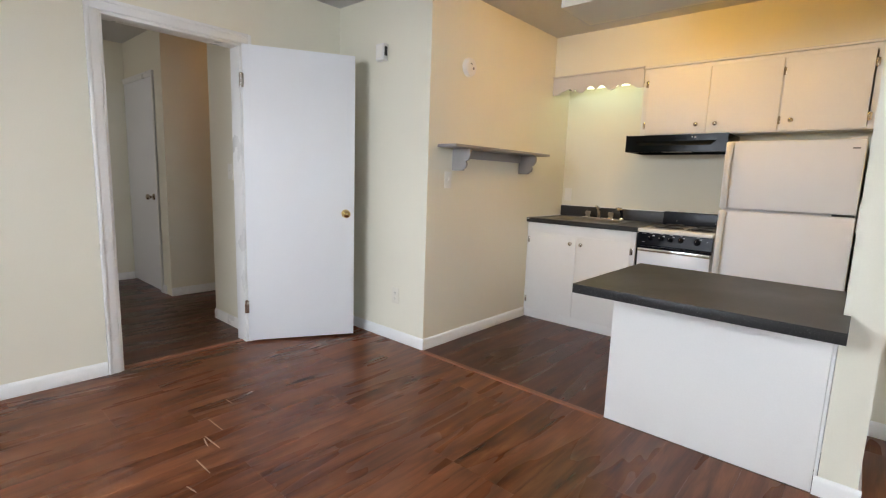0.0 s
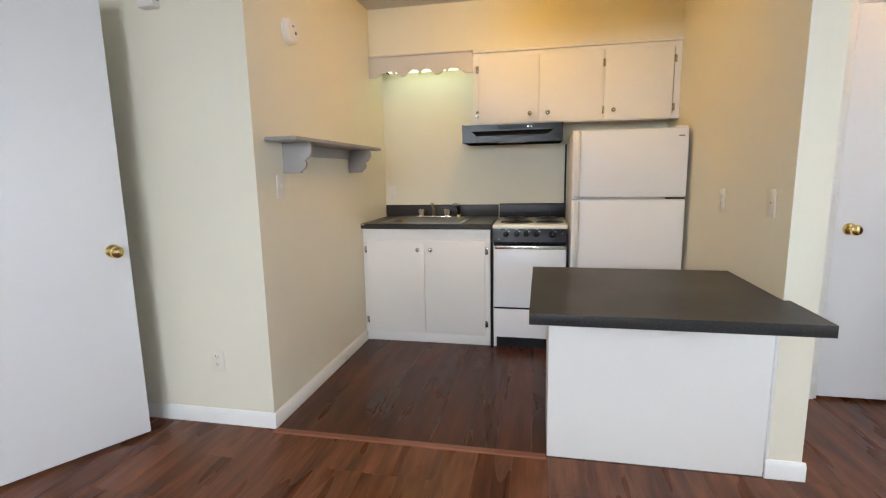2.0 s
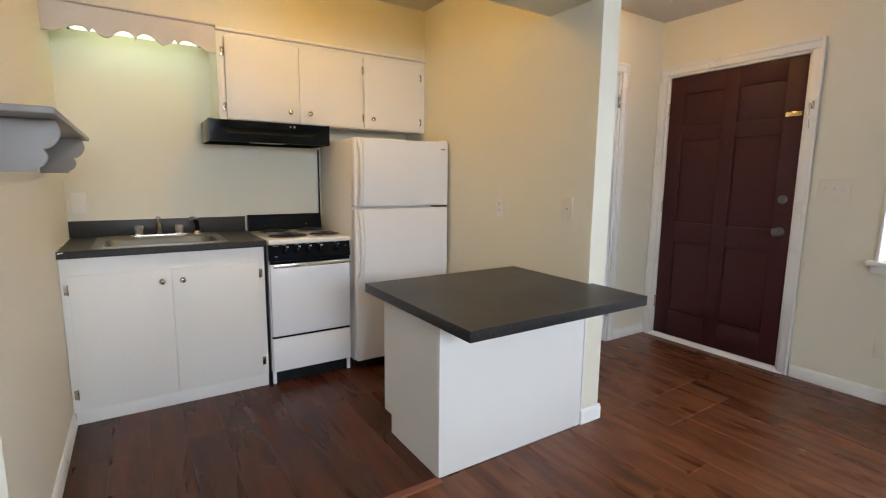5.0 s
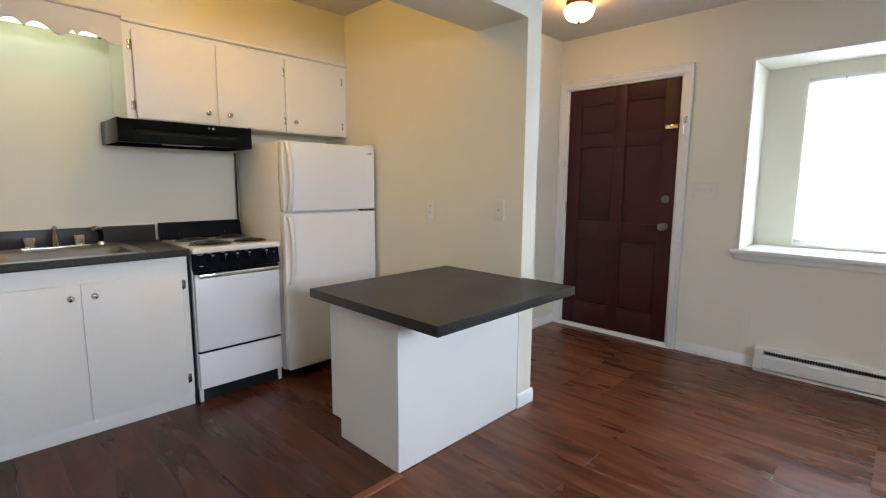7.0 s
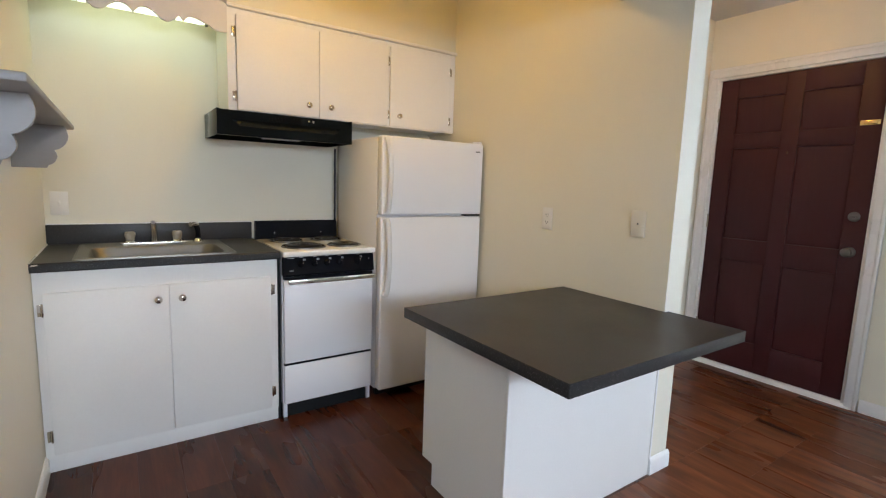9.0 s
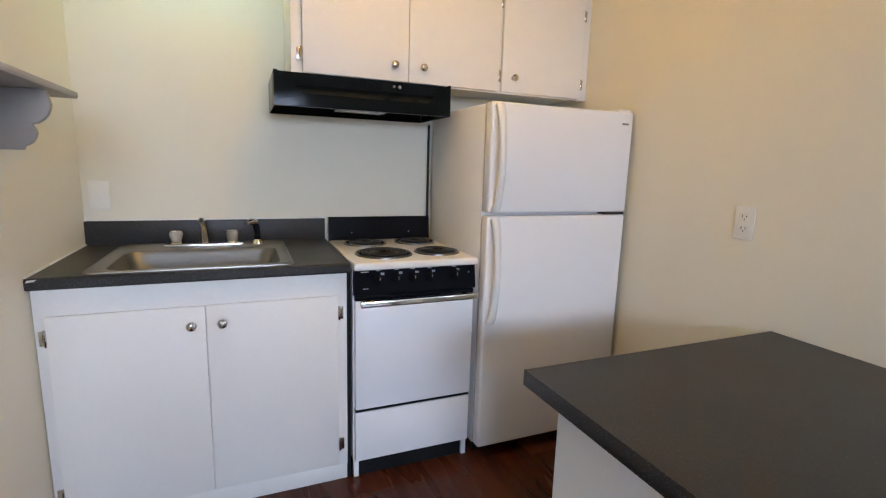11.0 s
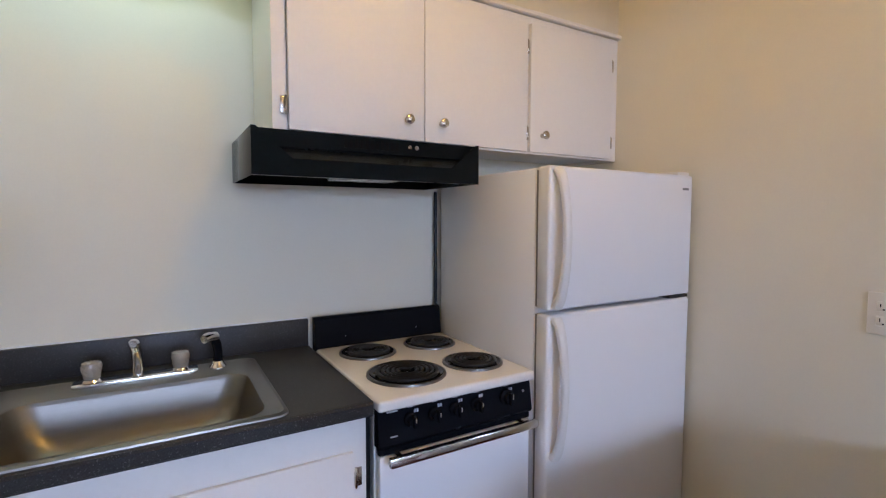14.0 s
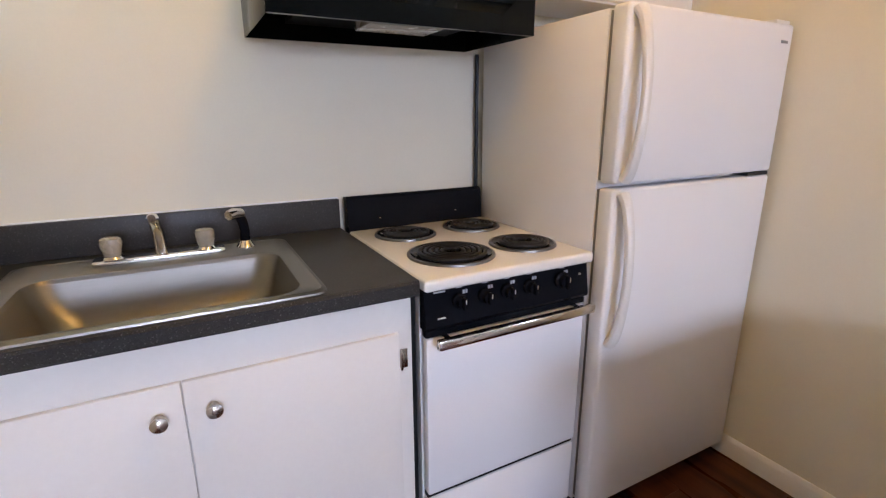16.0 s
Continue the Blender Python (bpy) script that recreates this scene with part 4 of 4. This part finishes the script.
    part("handle", tube(pts, [0.016 - 0.0045 * math.sin(math.pi * k / 24) ** 0.5 if 0 < k < 24 else 0.016 for k in range(25)], 12, None, 1.25), M_HANDLE, dr, "bowed white plastic handle")
    return dr


fz = fridge_door("freezer_door", RS + 0.006, RTOP - 0.004, RS + 0.018, RTOP - 0.018)
# black tube added to darken the shaded gap between refrigerator and wall
part("rear_gap_line", tube([(-0.681, 4.408, 1.455), (-0.682, 4.405, 1.2), (-0.680, 4.407, 0.9), (-0.681, 4.405, 0.4), (-0.682, 4.406, 0.02)], 0.0065, 8), M_BLACKM, fridge, "black tube for the shaded gap behind the refrigerator")
fridge_door("fridge_door", 0.060, RS - 0.006, 0.625, RS - 0.020)
part("badge", box((RX1 - 0.060, RF - 0.0015, RTOP - 0.058), (RX1 - 0.026, RF + 0.001, RTOP - 0.050), 0.0005), M_GREY, fz, "small grey maker's badge")
part("hinge_cover", box((RX1 - 0.075, RF + 0.012, RTOP - 0.005), (RX1 - 0.004, RF + 0.090, RTOP + 0.008), 0.004), M_HANDLE, fridge, "white plastic hinge cover")
part("mid_hinge", box((RX1 - 0.11, RF + 0.004, RS - 0.005), (RX1 - 0.006, RF + 0.055, RS + 0.005)), M_DARK, fridge)

# ---- upper cabinets, hood, valance ----
UX0, UX1, UZ0, UZ1, UF = -1.366, XR - 0.002, 1.593, 2.100, 4.128
upper = thing("upper_cabinet", ((UX0 + UX1) / 2, 4.28, UZ0), "white painted three-door wall cabinet above stove and refrigerator", "cabinet")
part("body", boxes(((UX0, UF + 0.018, UZ0), (UX0 + 0.018, YB - 0.002, 2.117)), ((UX1 - 0.018, UF + 0.018, UZ0), (UX1, YB - 0.002, 2.117)), ((UX0 + 0.018, UF + 0.018, UZ0 + 0.012), (UX1 - 0.018, YB - 0.002, UZ0 + 0.030)), ((UX0 + 0.018, YB - 0.010, UZ0 + 0.03), (UX1 - 0.018, YB - 0.002, 2.117))), M_CAB, upper)
part("face_frame", boxes(((UX0, UF, UZ0), (UX0 + 0.040, UF + 0.018, 2.099)), ((UX1 - 0.042, UF, UZ0), (UX1, UF + 0.018, 2.099)), ((-0.475, UF, UZ0 + 0.03), (-0.425, UF + 0.018, 2.06)), ((-0.915, UF, UZ0 + 0.03), (-0.865, UF + 0.018, 2.06)), ((UX0 + 0.04, UF, UZ0), (UX1 - 0.042, UF + 0.018, UZ0 + 0.03)), ((UX0 + 0.04, UF, 2.06), (UX1 - 0.042, UF + 0.018, 2.099))), M_CAB, upper)
for a, b, kx, hx, side in ((-1.324, -0.8915, -0.955, -1.330, -1), (-0.8890, -0.458, -0.828, -0.453, 1), (-0.442, -0.003, -0.384, 0.002, 1)):
    dr = part("cabinet_door", box((a, UF - 0.019, UZ0 + 0.006), (b, UF - 0.0005, 2.070), 0.0025), M_CAB, upper)
    concealed_knob(dr, (kx, UF - 0.019, 1.662))
    for hz in (1.985, 1.668):
        cabinet_hinge(dr, hx, UF - 0.004, hz, side)

HX0, HX1, HY, HZ0, HZ1 = -1.438, -0.722, 4.045, 1.462, 1.590
hood = thing("range_hood", ((HX0 + HX1) / 2, 4.2, HZ0), "black under-cabinet range hood above the stove", "range hood")


R = 0.026                                             # how far the vent band is set back behind the lip
prof = [(YB - 0.001, HZ0), (YB - 0.012, HZ0), (YB - 0.013, HZ0 + 0.055), (HY + 0.013, HZ0 + 0.050), (HY + 0.012, HZ0), (HY, HZ0), (HY, HZ0 + 0.047), (HY + 0.003, HZ0 + 0.049), (HY + R + 0.006, HZ0 + 0.082), (HY + R, HZ0 + 0.0825), (HY + R, HZ1), (YB - 0.001, HZ1)]
part("shell", plate(prof, "x", HX0 + 0.003, HX1 - 0.003), M_HOOD, hood)
for hx0, hx1 in ((HX0, HX0 + 0.0028), (HX1 - 0.0028, HX1)):
    part("side_panel", box((hx0, HY + 0.002, HZ0), (hx1, YB - 0.001, HZ1), 0.0008), M_HOOD, hood)
for hx, s in ((HX0, 1), (HX1, -1)):
    part("corner_gusset", plate([(hx, HZ0), (hx, HZ1), (hx + s * 0.012, HZ1), (hx + s * 0.108, HZ0 + 0.046), (hx + s * 0.108, HZ0)], "y", HY - 0.0022, HY - 0.0002), M_HOOD, hood)
for k in range(11):
    vx = -1.178 + k * 0.0165
    part("vent_slot", box((vx, HY + R - 0.0015, HZ0 + 0.092), (vx + 0.0095, HY + R + 0.004, HZ0 + 0.120)), M_VENT, hood)
for bx in (-0.965, -0.942):
    part("button", lathe([(0, 0), (0.007, 0), (0.007, 0.004), (0.004, 0.007), (0, 0.007)], (bx, HY + R, HZ0 + 0.107), "-Y", 14), M_NICKEL, hood)
part("light_lens", box((-1.190, 4.085, HZ0 + 0.003), (-0.985, 4.205, HZ0 + 0.054), 0.004), M_ACRYLIC, hood, "dull plastic lamp lens")
part("filter", box((-1.33, 4.22, HZ0 + 0.040), (-0.82, 4.39, HZ0 + 0.054)), M_VENT, hood)

# scalloped valance: pieces of arcs and points along its lower edge
VA, VB = XL + 0.001, UX0 - 0.001


def valance_edge(f):
    """Height of the lower edge above the ends, for f from 0 to 1 along the board; mirror image about the middle."""
    g = 2 * min(f, 1 - f)
    if g < 0.11:
        return 0.0
    if g < 0.24:
        return 0.025 * (0.5 - 0.5 * math.cos(math.pi * (g - 0.11) / 0.13))
    if g < 0.40:
        return 0.025 + 0.018 * math.sin(math.pi / 2 * (g - 0.24) / 0.16)
    if g < 0.483:
        return 0.009 + 0.034 * math.cos(math.pi / 2 * (g - 0.40) / 0.083) ** 0.6
    if g < 0.58:
        return 0.009 + 0.030 * (1 - abs((g - 0.530) / 0.050)) ** 0.7
    if g < 0.753:
        return 0.002 + 0.018 * ((g - 0.6665) / 0.0865) ** 2
    if g < 0.88:
        return 0.020 + 0.028 * math.sin(math.pi / 2 * (g - 0.753) / 0.127)
    return 0.008 + 0.040 * math.cos(math.pi / 2 * (g - 0.88) / 0.12) ** 0.6


edge = [(VA + (VB - VA) * k / 160, 1.968 + 0.98 * valance_edge(k / 160)) for k in range(161)]
valance = thing("valance", ((VA + VB) / 2, 4.13, 1.975), "scalloped white wooden valance above the sink, greyed for backlit shade", "valance")
part("board", plate(edge + [(VB, 2.094), (VB - 0.005, 2.106), (VB - 0.017, 2.112), (VA, 2.112)], "y", UF - 0.020, UF - 0.001), M_VALANCE, valance)
part("top_strip", plate([(4.1275, 2.113), (4.098, 2.113), (4.094, 2.117), (4.096, 2.124), (4.1275, 2.127)], "x", VA, VB), M_VALANCE, valance, "thin painted strip along the top")
sinklight = thing("sink_light", ((VA + VB) / 2, 4.24, 2.117), "fluorescent strip light mounted behind the valance", "light fixture")
part("housing", box((-2.07, 4.19, 2.082), (-1.425, 4.31, 2.117), 0.004), M_TRIM, sinklight)
part("diffuser", box((-2.055, 4.195, 2.030), (-1.440, 4.305, 2.082), 0.014, 3), M_TUBE, sinklight, "glowing white diffuser")
part("end_cap", box((-1.438, 4.20, 2.026), (-1.426, 4.30, 2.083), 0.002), M_BLACKM, sinklight)
part("end_cap", box((-2.069, 4.20, 2.026), (-2.057, 4.30, 2.083), 0.002), M_BLACKM, sinklight)

# ---- island ----
island = thing("kitchen_island", (-0.4, 2.75, 0), "white panelled kitchen island base against the partition", "kitchen island")
IX0, IX1, IY0, IY1, IT = -0.828, XR - 0.003, 2.508, 3.020, 0.705
part("front_panel", box((IX0, IY0 - 0.002, 0.0), (IX1 - 0.012, IY0 + 0.012, IT), 0.002), M_ISLAND, island)
part("side_panel", plate([(IY0 + 0.0125, 0), (2.945, 0), (2.945, 0.095), (IY1, 0.095), (IY1, IT), (IY0 + 0.0125, IT)], "x", IX0, IX0 + 0.018), M_ISLAND, island)
part("body", boxes(((IX0 + 0.019, IY0 + 0.013, 0.095), (IX1, IY1 - 0.002, IT - 0.002)), ((IX0 + 0.019, 2.92, 0.0), (IX1, 2.944, 0.095))), M_CAB, island)
for a, b in ((IX0 + 0.03, -0.395), (-0.389, IX1 - 0.02)):
    dr = part("cabinet_door", box((a, IY1 - 0.001, 0.12), (b, IY1 + 0.017, 0.69), 0.0025), M_CAB, island)
    concealed_knob(dr, (a + 0.06 if a > -0.5 else b - 0.06, IY1 + 0.017, 0.64), "Y")
part("corner_strip", box((IX1 - 0.011, IY0 - 0.004, 0.078), (IX1 + 0.001, IY0 - 0.001, IT), 0.001), M_TRIM, island)
slab = thing("island_top", (-0.4, 2.6, IT), "charcoal speckled laminate slab on the island", "countertop")
part("slab", plate([(-0.903, 2.197), (0.070, 2.197), (0.070, YE - 0.003), (XR - 0.002, YE - 0.003), (XR - 0.002, 3.070), (-0.903, 3.070)], "z", IT, 0.745), M_COUNTER, slab)
part("edge_band", box((-0.9055, 2.1945, IT - 0.002), (0.0725, 2.1975, 0.7455), 0.001), M_EDGE, slab, "darker speckled edge band")
part("edge_band", box((-0.9055, 2.1976, IT - 0.002), (-0.9025, 3.0725, 0.7455), 0.001), M_EDGE, slab, "darker speckled edge band")
part("edge_band", box((0.0695, 2.1976, IT - 0.002), (0.0725, YE - 0.003, 0.7455), 0.001), M_EDGE, slab, "darker speckled edge band")

# ---- wall shelf ----
shelf = thing("wall_shelf", (XL, 3.13, 1.26), "grey painted wooden wall shelf on two scrolled brackets", "shelf")
SHZ = 1.434
part("board", box((XL + 0.001, 2.605, SHZ - 0.019), (-1.990, 3.832, SHZ), 0.005), M_SHELF, shelf)
part("back_rail", box((XL + 0.001, 2.786, SHZ - 0.082), (XL + 0.018, 3.620, SHZ - 0.019), 0.002), M_SHELF, shelf)


def bracket(y):
    """A scrolled bracket: convex lobe, step, and a smaller lobe below."""
    lobe = [(0.001, 0.020), (0.152, 0.020), (0.158, 0.036), (0.162, 0.054), (0.160, 0.068), (0.154, 0.082), (0.144, 0.094), (0.132, 0.103), (0.119, 0.107),
            (0.125, 0.117), (0.127, 0.128), (0.124, 0.140), (0.117, 0.151), (0.108, 0.158), (0.100, 0.161), (0.096, 0.171), (0.001, 0.172)]
    part("bracket", plate([(XL + d, SHZ - drop) for d, drop in lobe], "y", y - 0.010, y + 0.010, 0.001), M_SHELF, shelf)


bracket(2.775)
bracket(3.630)

# ---- small fittings ----
def fitting(name, at, normal, label, category, gang=1, toggles=0, duplex=0, screw=0, material=None, w=0.072, h=0.116):
    """A cover plate on a wall with toggles, sockets or a centre screw. normal is one of x, -x, y, -y."""
    sx = {"x": (1, 0), "-x": (-1, 0), "y": (0, 1), "-y": (0, -1)}[normal]
    ob = thing(name, at, label, category)
    width = w + (gang - 1) * 0.046
    mt = material or M_PLATE

    def put(pname, u0, u1, z0, z1, d0, d1, m, bev=0.0):
        a = Vector((at[0] - sx[1] * u0 + sx[0] * d0, at[1] + sx[0] * u0 + sx[1] * d0, at[2] + z0))
        b = Vector((at[0] - sx[1] * u1 + sx[0] * d1, at[1] + sx[0] * u1 + sx[1] * d1, at[2] + z1))
        lo = [min(p, q) for p, q in zip(a, b)]
        hi = [max(p, q) for p, q in zip(a, b)]
        part(pname, box(lo, hi, bev), m, ob)
    put("plate", -width / 2, width / 2, -h / 2, h / 2, 0.0005, 0.006, mt, 0.0022)
    for g in range(toggles):
        u = (g - (toggles - 1) / 2) * 0.046
        put("toggle_slot", u - 0.006, u + 0.006, -0.013, 0.013, 0.004, 0.0066, mt, 0.001)
        put("toggle", u - 0.004, u + 0.004, -0.002, 0.012, 0.006, 0.015, mt, 0.0015)
    for dz in ((-0.020, 0.020) if duplex else ()):
        put("socket", -0.0165, 0.0165, dz - 0.014, dz + 0.014, 0.004, 0.0072, mt, 0.003)
        put("slot", -0.0085, -0.0060, dz - 0.002, dz + 0.007, 0.0070, 0.0076, M_DARK)
        put("slot", 0.0060, 0.0085, dz - 0.002, dz + 0.006, 0.0070, 0.0076, M_DARK)
        put("slot", -0.002, 0.002, dz - 0.010, dz - 0.006, 0.0070, 0.0076, M_DARK)
    if screw:
        put("screw", -0.0035, 0.0035, -0.0035, 0.0035, 0.006, 0.0075, M_DARK, 0.001)
    return ob


fitting("light_switch", (XL, 2.725, 1.195), "x", "ivory single light switch on the kitchen side wall", "light switch", toggles=1)
fitting("light_switch", (-2.100, YB, 1.095), "-y", "ivory single light switch above the backsplash", "light switch", toggles=1)
fitting("blank_plate", (XR, 2.668, 1.108), "-x", "cream cover plate with one dark screw", "cover plate", screw=1, material=M_PAINTED_PLATE)
fitting("power_outlet", (XR, 3.212, 1.090), "-x", "ivory duplex outlet on the partition wall", "power outlet", duplex=1)
fitting("blank_plate", (XE, 1.780, 0.320), "-x", "painted-over blank plate beside the heater", "cover plate", material=M_WALL)
fitting("light_switch", (XE, 2.100, 1.218), "-x", "cream triple light switch beside the front door", "light switch", gang=3, toggles=3, material=M_PAINTED_PLATE)
fitting("power_outlet", (-2.45, YN, 0.34), "-y", "painted-over outlet low on the nook wall", "power outlet", duplex=1, material=M_PAINTED_PLATE)
fitting("cover_plate", (-3.52, 1.815, 1.20), "-y", "ivory switch plate on the passage wall", "light switch", toggles=1)

smoke = thing("smoke_detector", (XL, 2.905, 1.985), "round white smoke detector on the wall", "smoke detector")
part("base", lathe([(0, 0), (0.066, 0), (0.066, 0.010), (0.0, 0.010)], (XL + 0.0005, 2.905, 1.985), "X", 32), M_HANDLE, smoke)
part("cover", lathe([(0, 0.010), (0.062, 0.010), (0.060, 0.026), (0.050, 0.034), (0.030, 0.036), (0.0, 0.036)], (XL + 0.0005, 2.905, 1.985), "X", 32), M_HANDLE, smoke)
part("grille", box((XL + 0.0355, 2.885, 2.000), (XL + 0.0375, 2.905, 2.008)), M_GREY, smoke)
part("test_button", lathe([(0, 0), (0.009, 0), (0.009, 0.003), (0, 0.003)], (XL + 0.0365, 2.918, 1.975), "X", 16), M_GREY, smoke)

chime = thing("wall_thermostat", (-2.612, YN, 2.018), "white box thermostat with a dark patch on one side", "thermostat")
part("housing", box((-2.657, YN - 0.045, 2.008), (-2.575, YN - 0.001, 2.120), 0.004), M_HANDLE, chime)
# dark patch on the side towards the kitchen
part("side_patch", box((-2.575, YN - 0.036, 2.038), (-2.571, YN - 0.012, 2.100), 0.001), M_DARK, chime)
part("front_plate", box((-2.647, YN - 0.048, 2.028), (-2.589, YN - 0.0445, 2.110), 0.001), M_PLATE, chime)

# ---- baseboard heater ----
HEY1, HEY0 = 1.695, -0.75
heater = thing("baseboard_heater", (XE - 0.03, (HEY0 + HEY1) / 2, 0), "cream enamel electric baseboard heater under the window", "heater")
part("back", box((XE - 0.010, HEY0, 0.022), (XE - 0.001, HEY1, 0.165), 0.002), M_HEATER, heater)
part("front_panel", plate([(XE - 0.066, 0.030), (XE - 0.062, 0.030), (XE - 0.062, 0.104), (XE - 0.050, 0.122), (XE - 0.054, 0.124), (XE - 0.066, 0.106)], "y", HEY0 + 0.01, HEY1 - 0.055), M_HEATER, heater)
part("top_cover", plate([(XE - 0.012, 0.165), (XE - 0.058, 0.160), (XE - 0.064, 0.150), (XE - 0.061, 0.149), (XE - 0.054, 0.157), (XE - 0.012, 0.161)], "y", HEY0, HEY1), M_HEATER, heater)
for ya, yb in ((HEY0, HEY0 + 0.009), (HEY1 - 0.054, HEY1)):
    part("end_cap", box((XE - 0.067, ya, 0.022), (XE - 0.010, yb, 0.160), 0.004), M_HEATER, heater)
part("foot_strip", box((XE - 0.060, HEY0, 0.001), (XE - 0.012, HEY1, 0.018), 0.002), M_HEATER, heater)
part("element_pipe", tube([(XE - 0.034, HEY0 + 0.01, 0.11), (XE - 0.034, HEY1 - 0.05, 0.11)], 0.006, 8), M_DARK, heater)
fin_me = bpy.data.meshes.new("fin")
fbm = box((-0.020, -0.0012, -0.028), (0.020, 0.0012, 0.030))
fbm.to_mesh(fin_me)
fbm.free()
fin_me.materials.append(M_DARK)
k = 0
while HEY1 - 0.07 - k * 0.014 > HEY0 + 0.02:
    f = new("fin", fin_me)
    f.parent = heater
    f.location = (-0.004, HEY1 - 0.07 - k * 0.014 - (HEY0 + HEY1) / 2, 0.112)
    k += 1

# ---- lamps ----
def ceiling_lamp(x, y, label, glass_mat, metal_mat):
    """Flush lamp: metal pan, ribbed glowing glass bowl, finial."""
    ob = thing("ceiling_lamp", (x, y, ZC), label, "ceiling light")
    part("pan", lathe([(0, 0), (0.082, 0), (0.086, 0.012), (0.080, 0.030), (0.070, 0.036), (0.0, 0.036)], (x, y, ZC), "-Z", 32), metal_mat, ob)
    prof = [(0.074, 0.034)]
    for k in range(1, 13):
        t = math.pi / 2 * k / 12
        prof.append((0.100 * math.cos(t * 0.98) ** 0.75 if k < 12 else 0.0, 0.046 + 0.085 * math.sin(t)))
    glass = part("glass_bowl", lathe(prof, (x, y, ZC), "-Z", 32), glass_mat, ob, "glowing ribbed glass bowl")
    part("finial", lathe([(0, 0), (0.009, 0), (0.011, 0.006), (0.005, 0.013), (0, 0.014)], (x, y, ZC - 0.131), "-Z", 12), metal_mat, ob)
    return ob


ceiling_lamp(0.955, 2.735, "glowing ribbed glass ceiling lamp with a bronze pan", M_HALL, M_BRONZE)
# unseen lamp, added for the warm light on the passage end wall
ceiling_lamp(-4.38, 2.72, "unseen ceiling lamp added to warm the bedroom passage", M_PASSAGE, M_BRONZE)
ceiling_lamp(-1.05, 3.28, "glowing glass ceiling lamp behind the kitchen beam", M_LAMP, M_BRONZE)

# ---- floors ----
structure("floor", boxes(((-6.0, YS - T, -0.15), (XE + T, YB + T, -0.0105))), M_DARK, "subfloor under the laminate planks", "floor")
strip = structure("threshold", plate([(YE - 0.034, 0.0005), (YE - 0.028, 0.006), (YE + 0.004, 0.006), (YE + 0.010, 0.0005)], "x", XL + BT, IX0 - 0.001), M_STRIP, "reddish wooden transition strip at the kitchen floor", "floor strip")
structure("threshold", plate([(XW - 0.078, 0.0005), (XW - 0.072, 0.005), (XW - 0.040, 0.005), (XW - 0.034, 0.0005)], "y", DOOR_Y0 + 0.019, DOOR_Y1 - 0.019), M_STRIP, "reddish wooden transition strip in the bedroom doorway", "floor strip")

plank_meshes = {}


def plank_mesh(w, l, material):
    key = (round(w, 3), round(l, 3), material.name)
    if key not in plank_meshes:
        bm = bmesh.new()
        c, g = 0.0006, 0.0002
        s = [[(x, y, -0.010) for x, y in ((g, g), (w - g, g), (w - g, l - g), (g, l - g))],
             [(x, y, -c * 0.7) for x, y in ((g, g), (w - g, g), (w - g, l - g), (g, l - g))],
             [(x, y, 0.0) for x, y in ((g + c, g + c), (w - g - c, g + c), (w - g - c, l - g - c), (g + c, l - g - c))]]
        bm = loft(s)
        me = bpy.data.meshes.new("plank")
        bm.to_mesh(me)
        bm.free()
        me.materials.append(material)
        plank_meshes[key] = me
    return plank_meshes[key]


def lay(parent, x0, x1, y0, y1, width, length, material, seed, first=0.0):
    rnd = random.Random(seed)
    x = x0
    while x < x1 - 0.004:
        w = min(first if first and x == x0 else width, x1 - x)
        y = y0 - rnd.choice((0.0, 0.31, 0.62, 0.93))
        while y < y1 - 0.004:
            a, b = max(y, y0), min(y + length, y1)
            if b - a > 0.01:
                p = new("plank", plank_mesh(w, b - a, material))
                p.parent = parent
                p.location = (x, a, 0.0)
            y += length
        x += w


fl = tagged(new("floor_living"), "red-brown laminate plank floor with a satin sheen", "floor", "", "structure")
lay(fl, XW - 0.06, XE, YS, YE - 0.012, 0.155, 1.22, M_LIVING, 3, 0.05)
lay(fl, XR2, XE + 0.03, YE - 0.012, YC + 0.05, 0.158, 1.22, M_LIVING, 5)
lay(fl, XW, XL, YE - 0.012, YN, 0.158, 1.22, M_LIVING, 6)
fk = tagged(new("floor_kitchen"), "dark brown laminate plank floor in the kitchen", "floor", "", "structure")
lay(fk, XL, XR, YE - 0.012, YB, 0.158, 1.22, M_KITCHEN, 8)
fb = tagged(new("floor_bedroom"), "dark brown laminate plank floor in the passage", "floor", "", "structure")
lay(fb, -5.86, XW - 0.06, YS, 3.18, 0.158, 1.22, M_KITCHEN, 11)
for x0, x1, y, tilt in ((-2.355, -2.290, 1.222, 0.004), (-2.212, -2.064, 1.071, 0.004), (-2.062, -1.926, 0.995, 0.006), (-2.050, -1.975, 0.985, -0.014), (-1.905, -1.775, 0.895, 0.002), (-1.752, -1.690, 0.800, 0.012)):
    wear = loft([[(x0, y - 0.0024, 0.0002), (x0, y + 0.0022, 0.0002), (x0, y + 0.0018, 0.0009), (x0, y - 0.0018, 0.0009)], [((x0 + x1) / 2, y + tilt / 2 - 0.0035, 0.0002), ((x0 + x1) / 2, y + tilt / 2 + 0.0030, 0.0002), ((x0 + x1) / 2, y + tilt / 2 + 0.0024, 0.0012), ((x0 + x1) / 2, y + tilt / 2 - 0.0028, 0.0012)], [(x1, y + tilt - 0.0018, 0.0002), (x1, y + tilt + 0.0016, 0.0002), (x1, y + tilt + 0.0012, 0.0009), (x1, y + tilt - 0.0012, 0.0009)]])
    part("worn_joint", wear, M_WEAR, fl, "pale chipped plank end joint")
